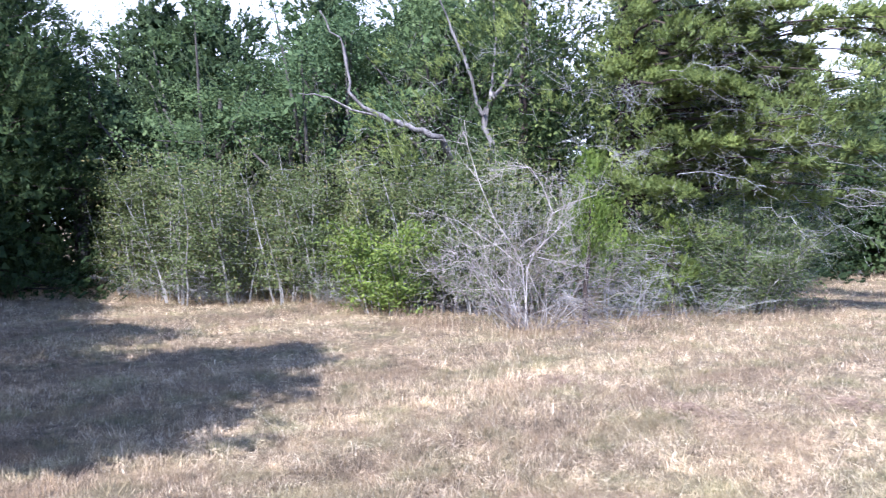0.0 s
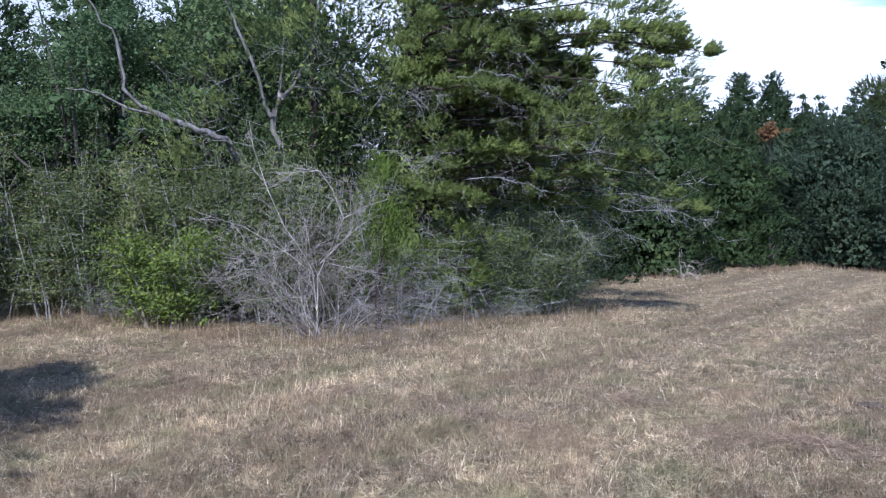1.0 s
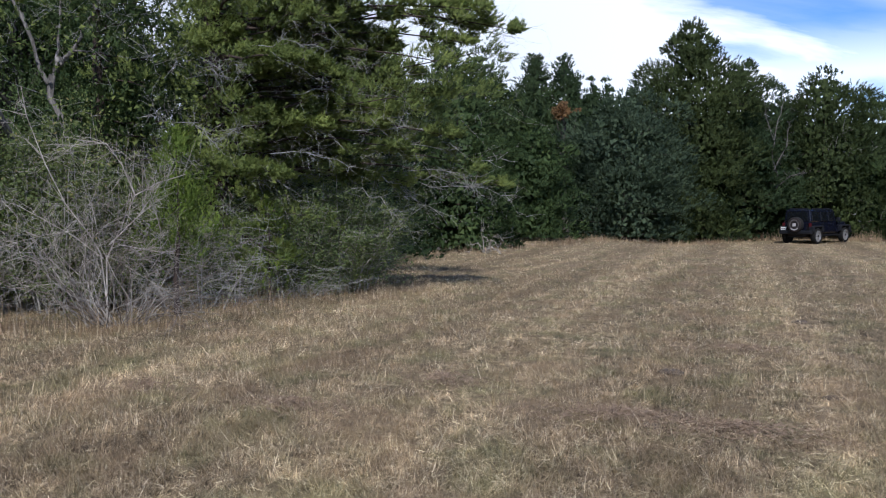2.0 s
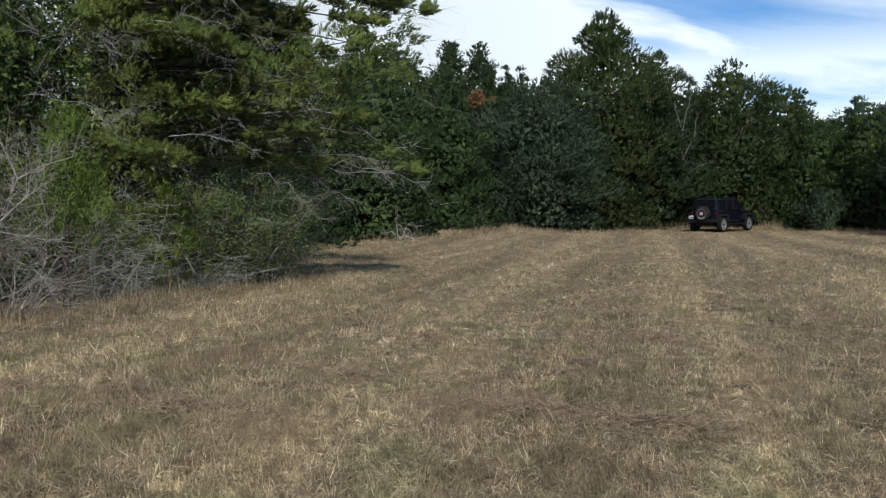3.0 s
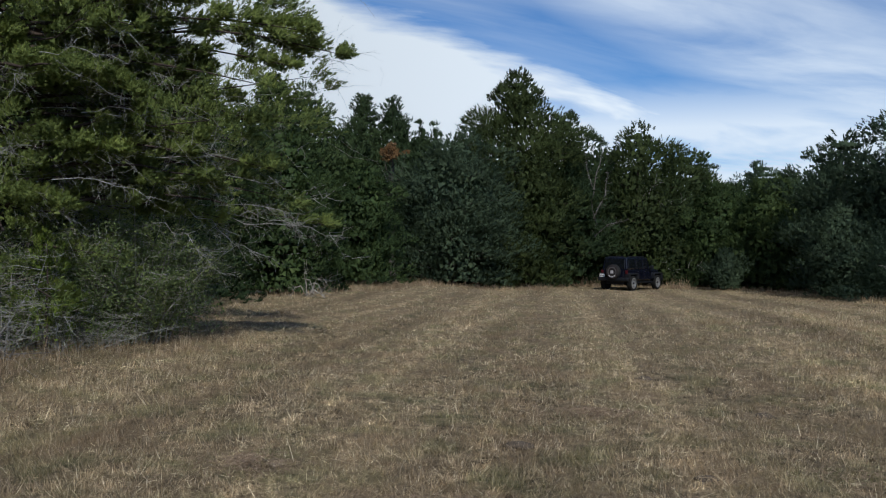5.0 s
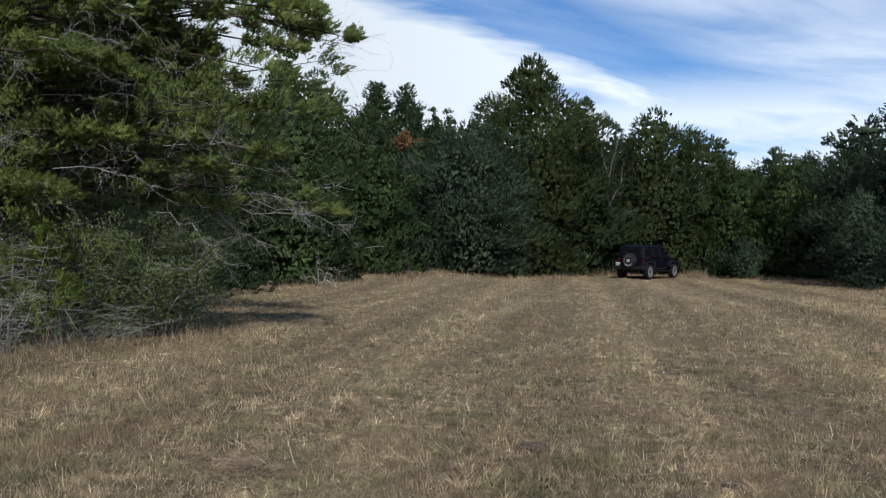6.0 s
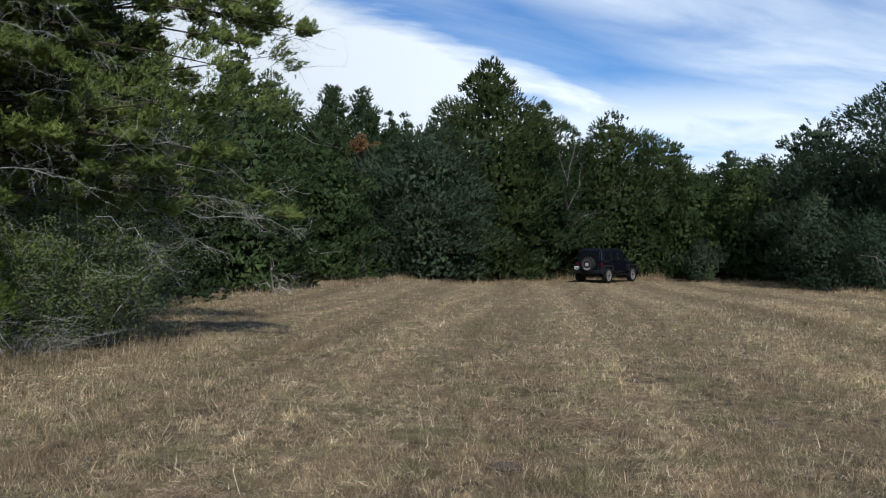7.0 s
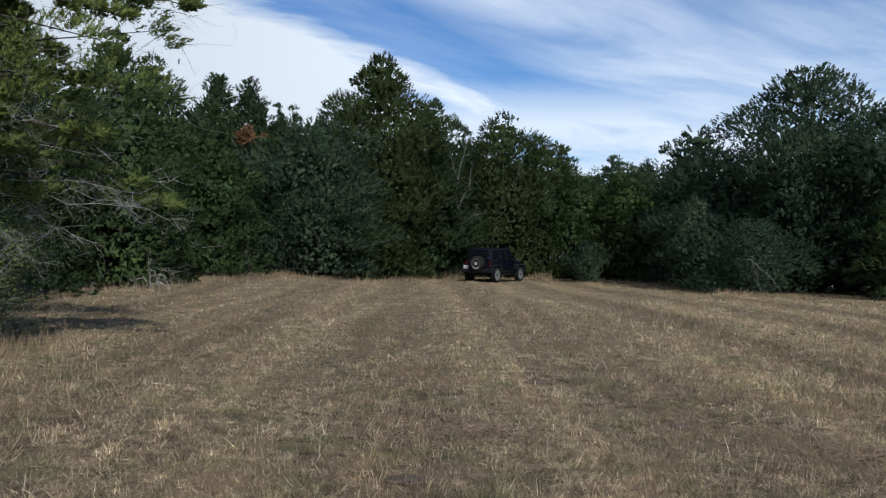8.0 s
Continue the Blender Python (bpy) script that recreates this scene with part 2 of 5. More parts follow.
MAT = dict(
    ground=ground_material(),
    grass=grass_material("dry_grass", [(0.0, (0.067, 0.049, 0.031)), (0.14, (0.189, 0.141, 0.088)), (0.5, (0.372, 0.287, 0.187)), (0.88, (0.599, 0.482, 0.329)), (1.0, (0.900, 0.792, 0.602))], (0.222, 0.235, 0.097)),
    stalk=grass_material("pale_stalks", [(0.0, (0.16, 0.105, 0.068)), (0.5, (0.34, 0.25, 0.166)), (1.0, (0.6, 0.5, 0.364))], (0.2, 0.19, 0.093)),
    straw=grass_material("straw", [(0.0, (0.42, 0.34, 0.219)), (1.0, (0.8, 0.72, 0.562))], (0.4, 0.34, 0.208)),
    litter=grass_material("straw_litter", [(0.0, (0.111, 0.083, 0.052)), (0.45, (0.333, 0.262, 0.166)), (0.85, (0.555, 0.460, 0.294)), (1.0, (0.888, 0.781, 0.536))], (0.289, 0.278, 0.134)),
    hay=bark("cut_hay", (0.1, 0.07, 0.05), (0.42, 0.305, 0.21), 30.0),
    soil=bark("bare_soil", (0.05, 0.039, 0.029), (0.15, 0.115, 0.085), 40.0),
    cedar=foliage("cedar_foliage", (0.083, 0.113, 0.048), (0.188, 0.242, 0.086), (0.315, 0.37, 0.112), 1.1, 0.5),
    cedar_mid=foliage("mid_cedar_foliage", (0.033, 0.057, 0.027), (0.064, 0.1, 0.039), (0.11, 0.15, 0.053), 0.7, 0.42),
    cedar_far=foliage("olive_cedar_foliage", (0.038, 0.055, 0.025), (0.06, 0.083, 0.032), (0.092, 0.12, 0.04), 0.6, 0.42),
    # cedar leaves once more, their colour darkened to hold the shade
    cedar_shaded=foliage("shaded_cedar_foliage", (0.031, 0.052, 0.027), (0.05, 0.078, 0.036), (0.076, 0.108, 0.045), 0.6, 0.42),
    cedar_young=foliage("young_cedar_foliage", (0.07, 0.112, 0.025), (0.145, 0.205, 0.043), (0.24, 0.3, 0.065), 1.5, 0.4),
    oak=foliage("oak_leaves", (0.038, 0.058, 0.026), (0.076, 0.11, 0.044), (0.13, 0.17, 0.066), 0.7, 0.3),
    # oak leaves with the sunlight put into a brighter colour
    oak_sunlit=foliage("sunlit_oak_leaves", (0.043, 0.07, 0.033), (0.096, 0.145, 0.062), (0.165, 0.22, 0.095), 0.7, 0.3),
    oak_grey=foliage("grey_oak_leaves", (0.046, 0.072, 0.048), (0.068, 0.102, 0.067), (0.095, 0.132, 0.086), 0.6, 0.42),
    yaupon=foliage("shrub_leaves", (0.068, 0.09, 0.038), (0.13, 0.16, 0.063), (0.193, 0.222, 0.086), 1.0, 0.3, rare=(0.27, 0.22, 0.11)),
    corner=foliage("corner_bush_leaves", (0.062, 0.088, 0.042), (0.145, 0.185, 0.08), (0.24, 0.28, 0.115), 1.2, 0.42),
    bright=foliage("bright_shrub_leaves", (0.06, 0.095, 0.024), (0.135, 0.19, 0.042), (0.25, 0.3, 0.068), 1.6, 0.32),
    rust=foliage("rust_leaves", (0.12, 0.07, 0.036), (0.2, 0.118, 0.06), (0.28, 0.175, 0.09), 1.0),
    bark=bark("cedar_bark", (0.03, 0.021, 0.017), (0.085, 0.064, 0.054)),
    bark_oak=bark("oak_bark", (0.04, 0.036, 0.032), (0.14, 0.125, 0.11)),
    stem=bark("grey_stems", (0.17, 0.16, 0.145), (0.42, 0.4, 0.37), 10.0),
    dead=bark("weathered_deadwood", (0.15, 0.132, 0.115), (0.52, 0.475, 0.42), 9.0),
    dead_brown=bark("brown_deadwood", (0.075, 0.06, 0.05), (0.27, 0.23, 0.2), 12.0),
    snag=bark("old_snag_wood", (0.05, 0.044, 0.04), (0.27, 0.25, 0.235), 16.0),
    twig=bark("dead_twig", (0.17, 0.163, 0.152), (0.44, 0.425, 0.4), 6.0),
)


# ---- mesh building ----
def mesh_object(name, V, F, material, parent=None, label="", smooth=False, normals=None):
    me = bpy.data.meshes.new(name)
    V, F = np.asarray(V, dtype=np.float32), np.asarray(F, dtype=np.int32)
    k = F.shape[1]
    me.vertices.add(len(V))
    me.vertices.foreach_set("co", V.ravel())
    me.loops.add(F.size)
    me.loops.foreach_set("vertex_index", F.ravel())
    me.polygons.add(len(F))
    me.polygons.foreach_set("loop_start", np.arange(len(F), dtype=np.int32) * k)
    if smooth or normals is not None:
        me.polygons.foreach_set("use_smooth", np.ones(len(F), dtype=bool))
    me.materials.append(material)
    me.update(calc_edges=True)
    me.validate()
    if normals is not None:
        me.normals_split_custom_set_from_vertices(np.asarray(normals, dtype=np.float32))
    ob = new(name, me)
    ob.parent = parent
    if label:
        ob["label"] = label
    return ob


def part(name, bm, material, parent, label="", smooth=False):
    me = bpy.data.meshes.new(name)
    bmesh.ops.recalc_face_normals(bm, faces=bm.faces)
    if smooth:
        for fc in bm.faces:
            fc.smooth = True
    bm.to_mesh(me)
    bm.free()
    me.materials.append(material)
    ob = new(name, me)
    ob.parent = parent
    if label:
        ob["label"] = label
    return ob


def thing(name, loc, label, category, group=""):
    ob = new(name)
    ob.empty_display_size = 0.3
    ob.location = loc
    return tagged(ob, label, category, group)


def unit(a):
    return a / np.maximum(np.linalg.norm(a, axis=-1, keepdims=True), 1e-9)


def kites(C, D, L, W, rng, bend=0.0, face=None):
    """Leaves: kite-shaped faces at C, along D, L long and W wide, turned roughly towards face."""
    n = len(C)
    D = unit(D)
    S = unit(np.cross(D, rng.normal(size=(n, 3)) if face is None else face + rng.normal(size=(n, 3)) * 0.5))
    N = np.cross(D, S)
    L, W = np.broadcast_to(L, (n,))[:, None], np.broadcast_to(W, (n,))[:, None]
    V = np.stack([C - D * L * 0.5, C + S * W * 0.5 + N * L * bend, C + D * L * 0.5, C - S * W * 0.5 + N * L * bend], 1).reshape(-1, 3)
    return V, np.arange(4 * n).reshape(n, 4)


def slivers(C, D, L, W, rng, face=None):
    """Slim pointed leaflets from C along D, turned roughly towards face."""
    n = len(C)
    D = unit(D)
    S = unit(np.cross(D, rng.normal(size=(n, 3)) if face is None else face + rng.normal(size=(n, 3)) * 0.3))
    V = np.stack([C - D * L[:, None] * 0.5 - S * W[:, None] * 0.5, C - D * L[:, None] * 0.35 + S * W[:, None] * 0.5, C + D * L[:, None] * 0.5], 1).reshape(-1, 3)
    return V, np.arange(3 * n).reshape(n, 3)


def rounded(V, face, rng, k=3, spread=0.18):
    """Turns leaves outwards and gives them the soft normals of the bough that they clothe."""
    n = len(face)
    N = unit(unit(face) + rng.normal(size=(n, 3)) * spread)
    T = V.reshape(n, k, 3)
    flip = (np.cross(T[:, 1] - T[:, 0], T[:, k - 1] - T[:, 0]) * N).sum(1) < 0
    T[flip] = T[flip][:, ::-1]
    return T.reshape(-1, 3), np.repeat(N, k, 0)


class Sticks:
    """Collects tapered round branches, for one mesh."""

    def __init__(self):
        self.V, self.F, self.n = [], [], 0

    def tube(self, pts, radii, k=5):
        pts, radii = np.asarray(pts, float), np.asarray(radii, float)
        m = len(pts)
        tan = unit(np.gradient(pts, axis=0))
        ref = np.where(np.abs(tan[:, 2:3]) > 0.9, np.array([[1.0, 0, 0]]), np.array([[0, 0, 1.0]]))
        a = unit(np.cross(tan, ref))
        b = np.cross(tan, a)
        ang = np.arange(k) * 2 * np.pi / k
        ring = a[:, None] * np.cos(ang)[None, :, None] + b[:, None] * np.sin(ang)[None, :, None]
        V = (pts[:, None] + ring * radii[:, None, None]).reshape(-1, 3)
        i, j = np.meshgrid(np.arange(m - 1), np.arange(k), indexing="ij")
        F = np.stack([i * k + j, i * k + (j + 1) % k, (i + 1) * k + (j + 1) % k, (i + 1) * k + j], -1).reshape(-1, 4)
        self.V.append(V), self.F.append(F + self.n)
        self.n += len(V)

    def straight(self, P0, P1, R0, R1):
        """Many thin three-sided twigs at once."""
        n = len(P0)
        if not n:
            return
        t = unit(P1 - P0)
        a = unit(np.cross(t, np.where(np.abs(t[:, 2:3]) > 0.9, np.array([[1.0, 0, 0]]), np.array([[0, 0, 1.0]]))))
        b = np.cross(t, a)
        ang = np.arange(3) * 2 * np.pi / 3
        ring = a[:, None] * np.cos(ang)[None, :, None] + b[:, None] * np.sin(ang)[None, :, None]
        R0, R1 = np.broadcast_to(R0, (n,)), np.broadcast_to(R1, (n,))
        V = np.concatenate([P0[:, None] + ring * R0[:, None, None], P1[:, None] + ring * R1[:, None, None]], 1)
        base = np.array([[0, 1, 4, 3], [1, 2, 5, 4], [2, 0, 3, 5]])
        F = (base[None] + 6 * np.arange(n)[:, None, None]).reshape(-1, 4) + self.n
        self.V.append(V.reshape(-1, 3)), self.F.append(F)
        self.n += 6 * n

    def make(self, name, material, parent, label="", smooth=True):
        return mesh_object(name, np.concatenate(self.V), np.concatenate(self.F), material, parent, label, smooth)


def wander(rng, p0, d, length, steps, jitter, lift=0.0):
    """A crooked line from p0 along d."""
    pts, p, d = [np.array(p0, float)], np.array(p0, float), np.array(d, float)
    for _ in range(steps):
        d = d + rng.normal(size=3) * jitter + np.array([0, 0, lift])
        d /= np.linalg.norm(d)
        p = p + d * length / steps
        pts.append(p)
    return np.array(pts)


def twigs_from(sticks, rng, pts, r, count, length, spread=0.9, depth=2, up=0.1):
    """Side twigs along a line, and smaller ones on them."""
    if count < 1:
        return
    k = rng.random(count) * (len(pts) - 1.001)
    i = k.astype(int)
    fr = (k - i)[:, None]
    P0 = pts[i] * (1 - fr) + pts[i + 1] * fr
    ax = unit(pts[i + 1] - pts[i])
    D = unit(ax * 0.6 + rng.normal(size=(count, 3)) * spread + np.array([0, 0, up]))
    ln = length * rng.uniform(0.4, 1.1, count)
    mid = P0 + D * (ln * 0.5)[:, None]
    D2 = unit(D + rng.normal(size=(count, 3)) * 0.3)
    end = mid + D2 * (ln * 0.5)[:, None]
    sticks.straight(P0, mid, r, r * 0.7)
    sticks.straight(mid, end, r * 0.7, r * 0.3)
    if depth > 1:
        for a, b, l in zip(P0, end, ln):
            twigs_from(sticks, rng, np.array([a, (a + b) / 2, b]), r * 0.6, max(2, int(count * 0.25) if count < 14 else 4), l * 0.5, spread, depth - 1, up)


# ---- ground ----
def ground_z(x, y):
    x, y = np.asarray(x, float), np.asarray(y, float)
    dip = np.clip((y - 18) / 28, 0, 1)
    z = -0.4 * dip * dip * (3 - 2 * dip)
    z = z + 0.5 * np.exp(-(((x + 9.5) / 4.5) ** 2 + ((y - 35) / 7) ** 2))
    z = z + 0.02 * np.sin(x * 1.7 + 0.6 * np.sin(y * 0.9)) + 0.02 * np.sin(y * 1.3 + x * 0.5)
    return z


def build_ground():
    s = np.linspace(-1, 1, 191)
    ax = np.sign(s) * (np.exp(np.abs(s) * 7.2) - 1) * 2.4
    X, Y = np.meshgrid(ax, ax + 12, indexing="ij")
    Z = ground_z(X, Y)
    n = len(s)
    V = np.stack([X, Y, Z], -1).reshape(-1, 3)
    i, j = np.meshgrid(np.arange(n - 1), np.arange(n - 1), indexing="ij")
    F = np.stack([i * n + j, (i + 1) * n + j, (i + 1) * n + j + 1, i * n + j + 1], -1).reshape(-1, 4)
    tagged(mesh_object("ground", V, F, MAT["ground"], smooth=True), "dry brown meadow soil under cut grass", "ground", kind="structure")


build_ground()


def blades(name, X, Y, H, W, rng, material, label, category, lean=0.5, bunch=1):
    n = len(X)
    B = np.stack([X, Y, ground_z(X, Y) - 0.005], 1)
    a = rng.uniform(0, 2 * np.pi, n)
    side = np.stack([np.cos(a), np.sin(a), 0 * a], 1) * W[:, None] * 0.5
    la, lm = rng.uniform(0, 2 * np.pi, n), np.abs(rng.normal(size=n)) * lean
    way = np.stack([np.cos(la) * lm, np.sin(la) * lm, np.ones(n)], 1)
    if bunch > 1:
        # the blades of a tuft lean much the same way
        ta, tm = rng.uniform(0, 2 * np.pi, n // bunch), np.abs(rng.normal(size=n // bunch)) * lean
        way = way * np.array([0.55, 0.55, 1.0]) + np.repeat(np.stack([np.cos(ta) * tm, np.sin(ta) * tm, 0 * ta], 1), bunch, 0)
    tip = B + way * H[:, None]
    V = np.stack([B - side, B + side, tip], 1).reshape(-1, 3)
    ob = mesh_object(name, V, np.arange(3 * n).reshape(n, 3), material)
    return tagged(ob, label, category, kind="stuff")


def build_grass():
    rng = np.random.default_rng(5)
    tufts, per = 74000, 11
    n = tufts * per
    r = 3.0 * np.exp(rng.random(tufts) ** 0.92 * math.log(72 / 3.0))
    th = np.radians(rng.uniform(-98, 32, tufts))
    th = np.where((th < -1.43) & (r > 11), th + 1.9, th)
    X, Y = 0.6 + r * np.sin(th), -2.2 + r * np.cos(th)
    # the mower's swaths stand higher and lower in turn
    swath = np.array([noise.noise((x * 0.55, y * 0.08, 1.0)) + 0.6 * noise.noise((x * 1.6, y * 1.6, 5.0)) for x, y in zip(X, Y)])
    size = (0.6 + 0.55 * rng.random(tufts) ** 2) * (1.0 + 0.45 * np.clip(swath, -1, 1))
    wide = 0.055 * np.maximum(0.8, r / 6.0)
    a = rng.uniform(0, 2 * np.pi, (tufts, per))
    q = np.sqrt(rng.random((tufts, per))) * wide[:, None]
    X, Y = (X[:, None] + np.cos(a) * q).ravel(), (Y[:, None] + np.sin(a) * q).ravel()
    R = np.repeat(r, per)
    H = (0.04 + 0.085 * rng.random(n) ** 1.6) * np.repeat(size, per)
    W = 0.0044 * np.maximum(0.9, (R / 6.0) ** 0.68) * rng.uniform(0.5, 1.4, n)
    blades("cut_grass", X, Y, H, W, rng, MAT["grass"], "dry straw-coloured cut meadow grass with green patches", "grass", 0.72, per)


build_grass()


def fringe(name, line, count, width, height, seed, label, thick=0.006):
    """Uncut dead grass along the edge of the shrubs."""
    rng = np.random.default_rng(seed)
    P = np.array(line, float)
    seg = np.linalg.norm(np.diff(P, axis=0), axis=1)
    k = rng.choice(len(seg), count, p=seg / seg.sum())
    f = rng.random(count)[:, None]
    C = P[k] * (1 - f) + P[k + 1] * f + rng.normal(size=(count, 2)) * width
    # blades stand in bunches
    c = np.array([noise.noise((x * 2.2, y * 2.2, 3.0)) for x, y in C])
    H = height * (0.3 + 0.9 * rng.random(count) ** 2) * (1 + 0.7 * c)
    blades(name, C[:, 0], C[:, 1], H, thick * rng.uniform(0.6, 1.5, count), rng, MAT["stalk"], label, "grass", 0.3)


fringe("tall_dead_grass", [(-19.0, 2.6), (-16.6, 4.0), (-14.6, 5.6), (-12.6, 6.6), (-10.4, 5.8), (-8.3, 5.6), (-7.1, 7.6), (-7.2, 9.6), (-6.4, 11.2), (-5.7, 12.6)], 5500, 0.4, 0.3, 91, "tall pale dead grass along the thicket", 0.007)
fringe("tall_dead_grass", [(-13.5, 26.0), (-10.8, 26.2), (-8.0, 30.5), (-7.2, 35.0), (-7.5, 38.0), (-3.5, 42.5), (-2.5, 47.5), (0.5, 51.0), (4.5, 51.0), (9.0, 48.0), (11.5, 42.0), (11.5, 34.0), (14.5, 31.0)], 8000, 0.4, 0.28, 92, "tall dry weeds at the far wood's edge", 0.02)

for weeds, seed in (([(-0.9, 50.0), (0.1, 49.8)], 98), ([(4.3, 49.2), (5.2, 48.8)], 99)):
    fringe("dry_weeds", weeds, 420, 0.25, 0.62, seed, "clump of tall yellowish dry weeds beside the car", 0.02)


def scattered(name, count, seed, height, label, mat, lean, thick, box):
    rng = np.random.default_rng(seed)
    X, Y = rng.uniform(box[0], box[1], count), rng.uniform(box[2], box[3], count)
    blades(name, X, Y, height * rng.uniform(0.5, 1.2, count), thick * rng.uniform(0.7, 1.3, count), rng, MAT[mat], label, "grass", lean)


scattered("pale_stalk_grass", 450, 31, 0.17, "long pale straw stalks standing in the cut grass", "straw", 0.8, 0.006, (-8, 6, 1, 12))


def litter(count, seed):
    """Cut straw that lies loose between the tufts, thickest near the open middle of the field."""
    rng = np.random.default_rng(seed)
    r, th = 2.6 * np.exp(rng.random(count) * math.log(20 / 2.6)), np.radians(rng.uniform(-80, 32, count))
    X, Y = 0.6 + r * np.sin(th), -2.0 + r * np.cos(th)
    t = rng.uniform(0, 6.283, count)
    D = np.column_stack([np.cos(t), np.sin(t), rng.normal(size=count) * 0.3])
    C = np.column_stack([X, Y, ground_z(X, Y) + rng.uniform(0.02, 0.07, count)])
    k = np.maximum(1.0, r / 7)
    V, F = slivers(C, D, rng.uniform(0.04, 0.13, count) * k ** 0.5, rng.uniform(0.0022, 0.005, count) * k, rng, np.array([[0, 0, 1.0]]))
    tagged(mesh_object("straw_litter", V, F, MAT["litter"]), "loose pale straw lying flat between the tufts", "straw", kind="stuff")


litter(130000, 33)


def hay(name, cx, cy, rx, ry, count, seed):
    """A mat of cut reddish grass that lies flat."""
    rng = np.random.default_rng(seed)
    a, q = rng.uniform(0, 6.283, count), np.abs(rng.normal(size=count)) * 0.6
    C = np.stack([cx + rx * q * np.cos(a), cy + ry * q * np.sin(a)], 1)
    z = ground_z(C[:, 0], C[:, 1]) + 0.03 + 0.07 * np.maximum(0, 1 - q) * rng.random(count)
    C = np.column_stack([C, z])
    t = rng.uniform(0, 6.283, count)
    D = np.column_stack([np.cos(t), np.sin(t), rng.normal(size=count) * 0.35])
    V, F = slivers(C, D, rng.uniform(0.05, 0.14, count), rng.uniform(0.003, 0.006, count), rng)
    tagged(mesh_object(name, V, F, MAT["hay"]), "flat mat of cut reddish-brown grass on the meadow", "cut grass", kind="stuff")


for k, (cx, cy, rx, ry, count) in enumerate(((-0.5, 3.7, 0.8, 0.42, 2600), (0.45, 3.45, 0.8, 0.4, 2200), (-2.9, 2.9, 0.8, 0.4, 1200), (2.6, 4.9, 0.9, 0.5, 1200), (3.4, 6.6, 1.1, 0.6, 1200), (-2.2, 4.4, 0.6, 0.5, 900), (0.3, 6.9, 0.9, 0.5, 1000), (-4.6, 3.2, 0.8, 0.6, 1000))):
    hay("cut_hay", cx, cy, rx, ry, count, 200 + k)


def soil_mound(x, y, r, seed):
    """A small heap of dark earth."""
    bm = bmesh.new()
    bmesh.ops.create_icosphere(bm, subdivisions=3, radius=r)
    for v in bm.verts:
        k = 1 + 0.35 * noise.noise((v.co * 9 / (r * 10) + Vector((seed, 0, 0))))
        v.co = Vector((v.co.x * k * 1.2, v.co.y * k, max(-0.02, v.co.z * 0.4 * k)))
    ob = part("soil_mound", bm, MAT["soil"], None, smooth=True)
    ob.location = (x, y, float(ground_z(x, y)))
    tagged(ob, "small dark heap of bare soil in the grass", "soil mound", "soil heaps in the meadow")


for k, (x, y, r) in enumerate(((-0.31, 5.6, 0.1), (-0.2, 3.55, 0.08), (1.1, 4.75, 0.07), (2.0, 7.6, 0.1), (-3.4, 5.4, 0.06), (0.9, 9.6, 0.09))):
    soil_mound(x, y, r, 300 + k)


# ---- trees ----
def sprays(rng, P, N, A, ls, per, leaf):
    """Pointed plumes of fine scaly leaves: each starts at P, grows along A and is ls long."""
    m = len(P)
    A = unit(A)
    a = unit(np.cross(A, np.where(np.abs(A[:, 2:3]) > 0.9, np.array([[1.0, 0, 0]]), np.array([[0, 0, 1.0]]))))
    b = np.cross(A, a)
    t = rng.random((m, per)) ** 0.8
    phi = rng.uniform(0, 2 * np.pi, (m, per))
    rad = a[:, None] * np.cos(phi)[..., None] + b[:, None] * np.sin(phi)[..., None]
    off = ls[:, None] * 0.34 * (1.06 - t) * np.sqrt(rng.random((m, per)))
    C = P[:, None] + A[:, None] * (ls[:, None] * t)[..., None] + rad * off[..., None]
    D = A[:, None] * 0.8 + rad * 0.55 + rng.normal(size=(m, per, 3)) * 0.22
    face = N[:, None] * 1.0 + rad * 0.35 + np.array([0, 0, 0.15])
    k = rng.uniform(0.65, 1.3, m * per)
    return C.reshape(-1, 3), D.reshape(-1, 3), leaf[0] * k, leaf[1] * k * rng.uniform(0.8, 1.25, m * per), face.reshape(-1, 3)


def bough_points(rng, c, out, ext, count, sag=0.25, under=-0.2):
    """Points and normals over the upper and outer side of a flattened bough."""
    side = np.array([-out[1], out[0], 0.0])
    n = unit(rng.normal(size=(count * 2, 3)))
    n = n[(n[:, 2] > under) & (n[:, 0] > -0.75)][:count]
    depth = rng.uniform(0.25, 1.0, len(n)) ** 0.5
    q = n * depth[:, None]
    P = c + out * (q[:, :1] * ext[0]) + side * (q[:, 1:2] * ext[1]) + np.array([0, 0, 1.0]) * (q[:, 2:3] * ext[2] - sag * ext[0] * (q[:, :1] ** 2 + 0.6 * q[:, 1:2] ** 2))
    N = out * n[:, :1] + side * n[:, 1:2] + np.array([0, 0, 1.0]) * n[:, 2:3]
    return P, N


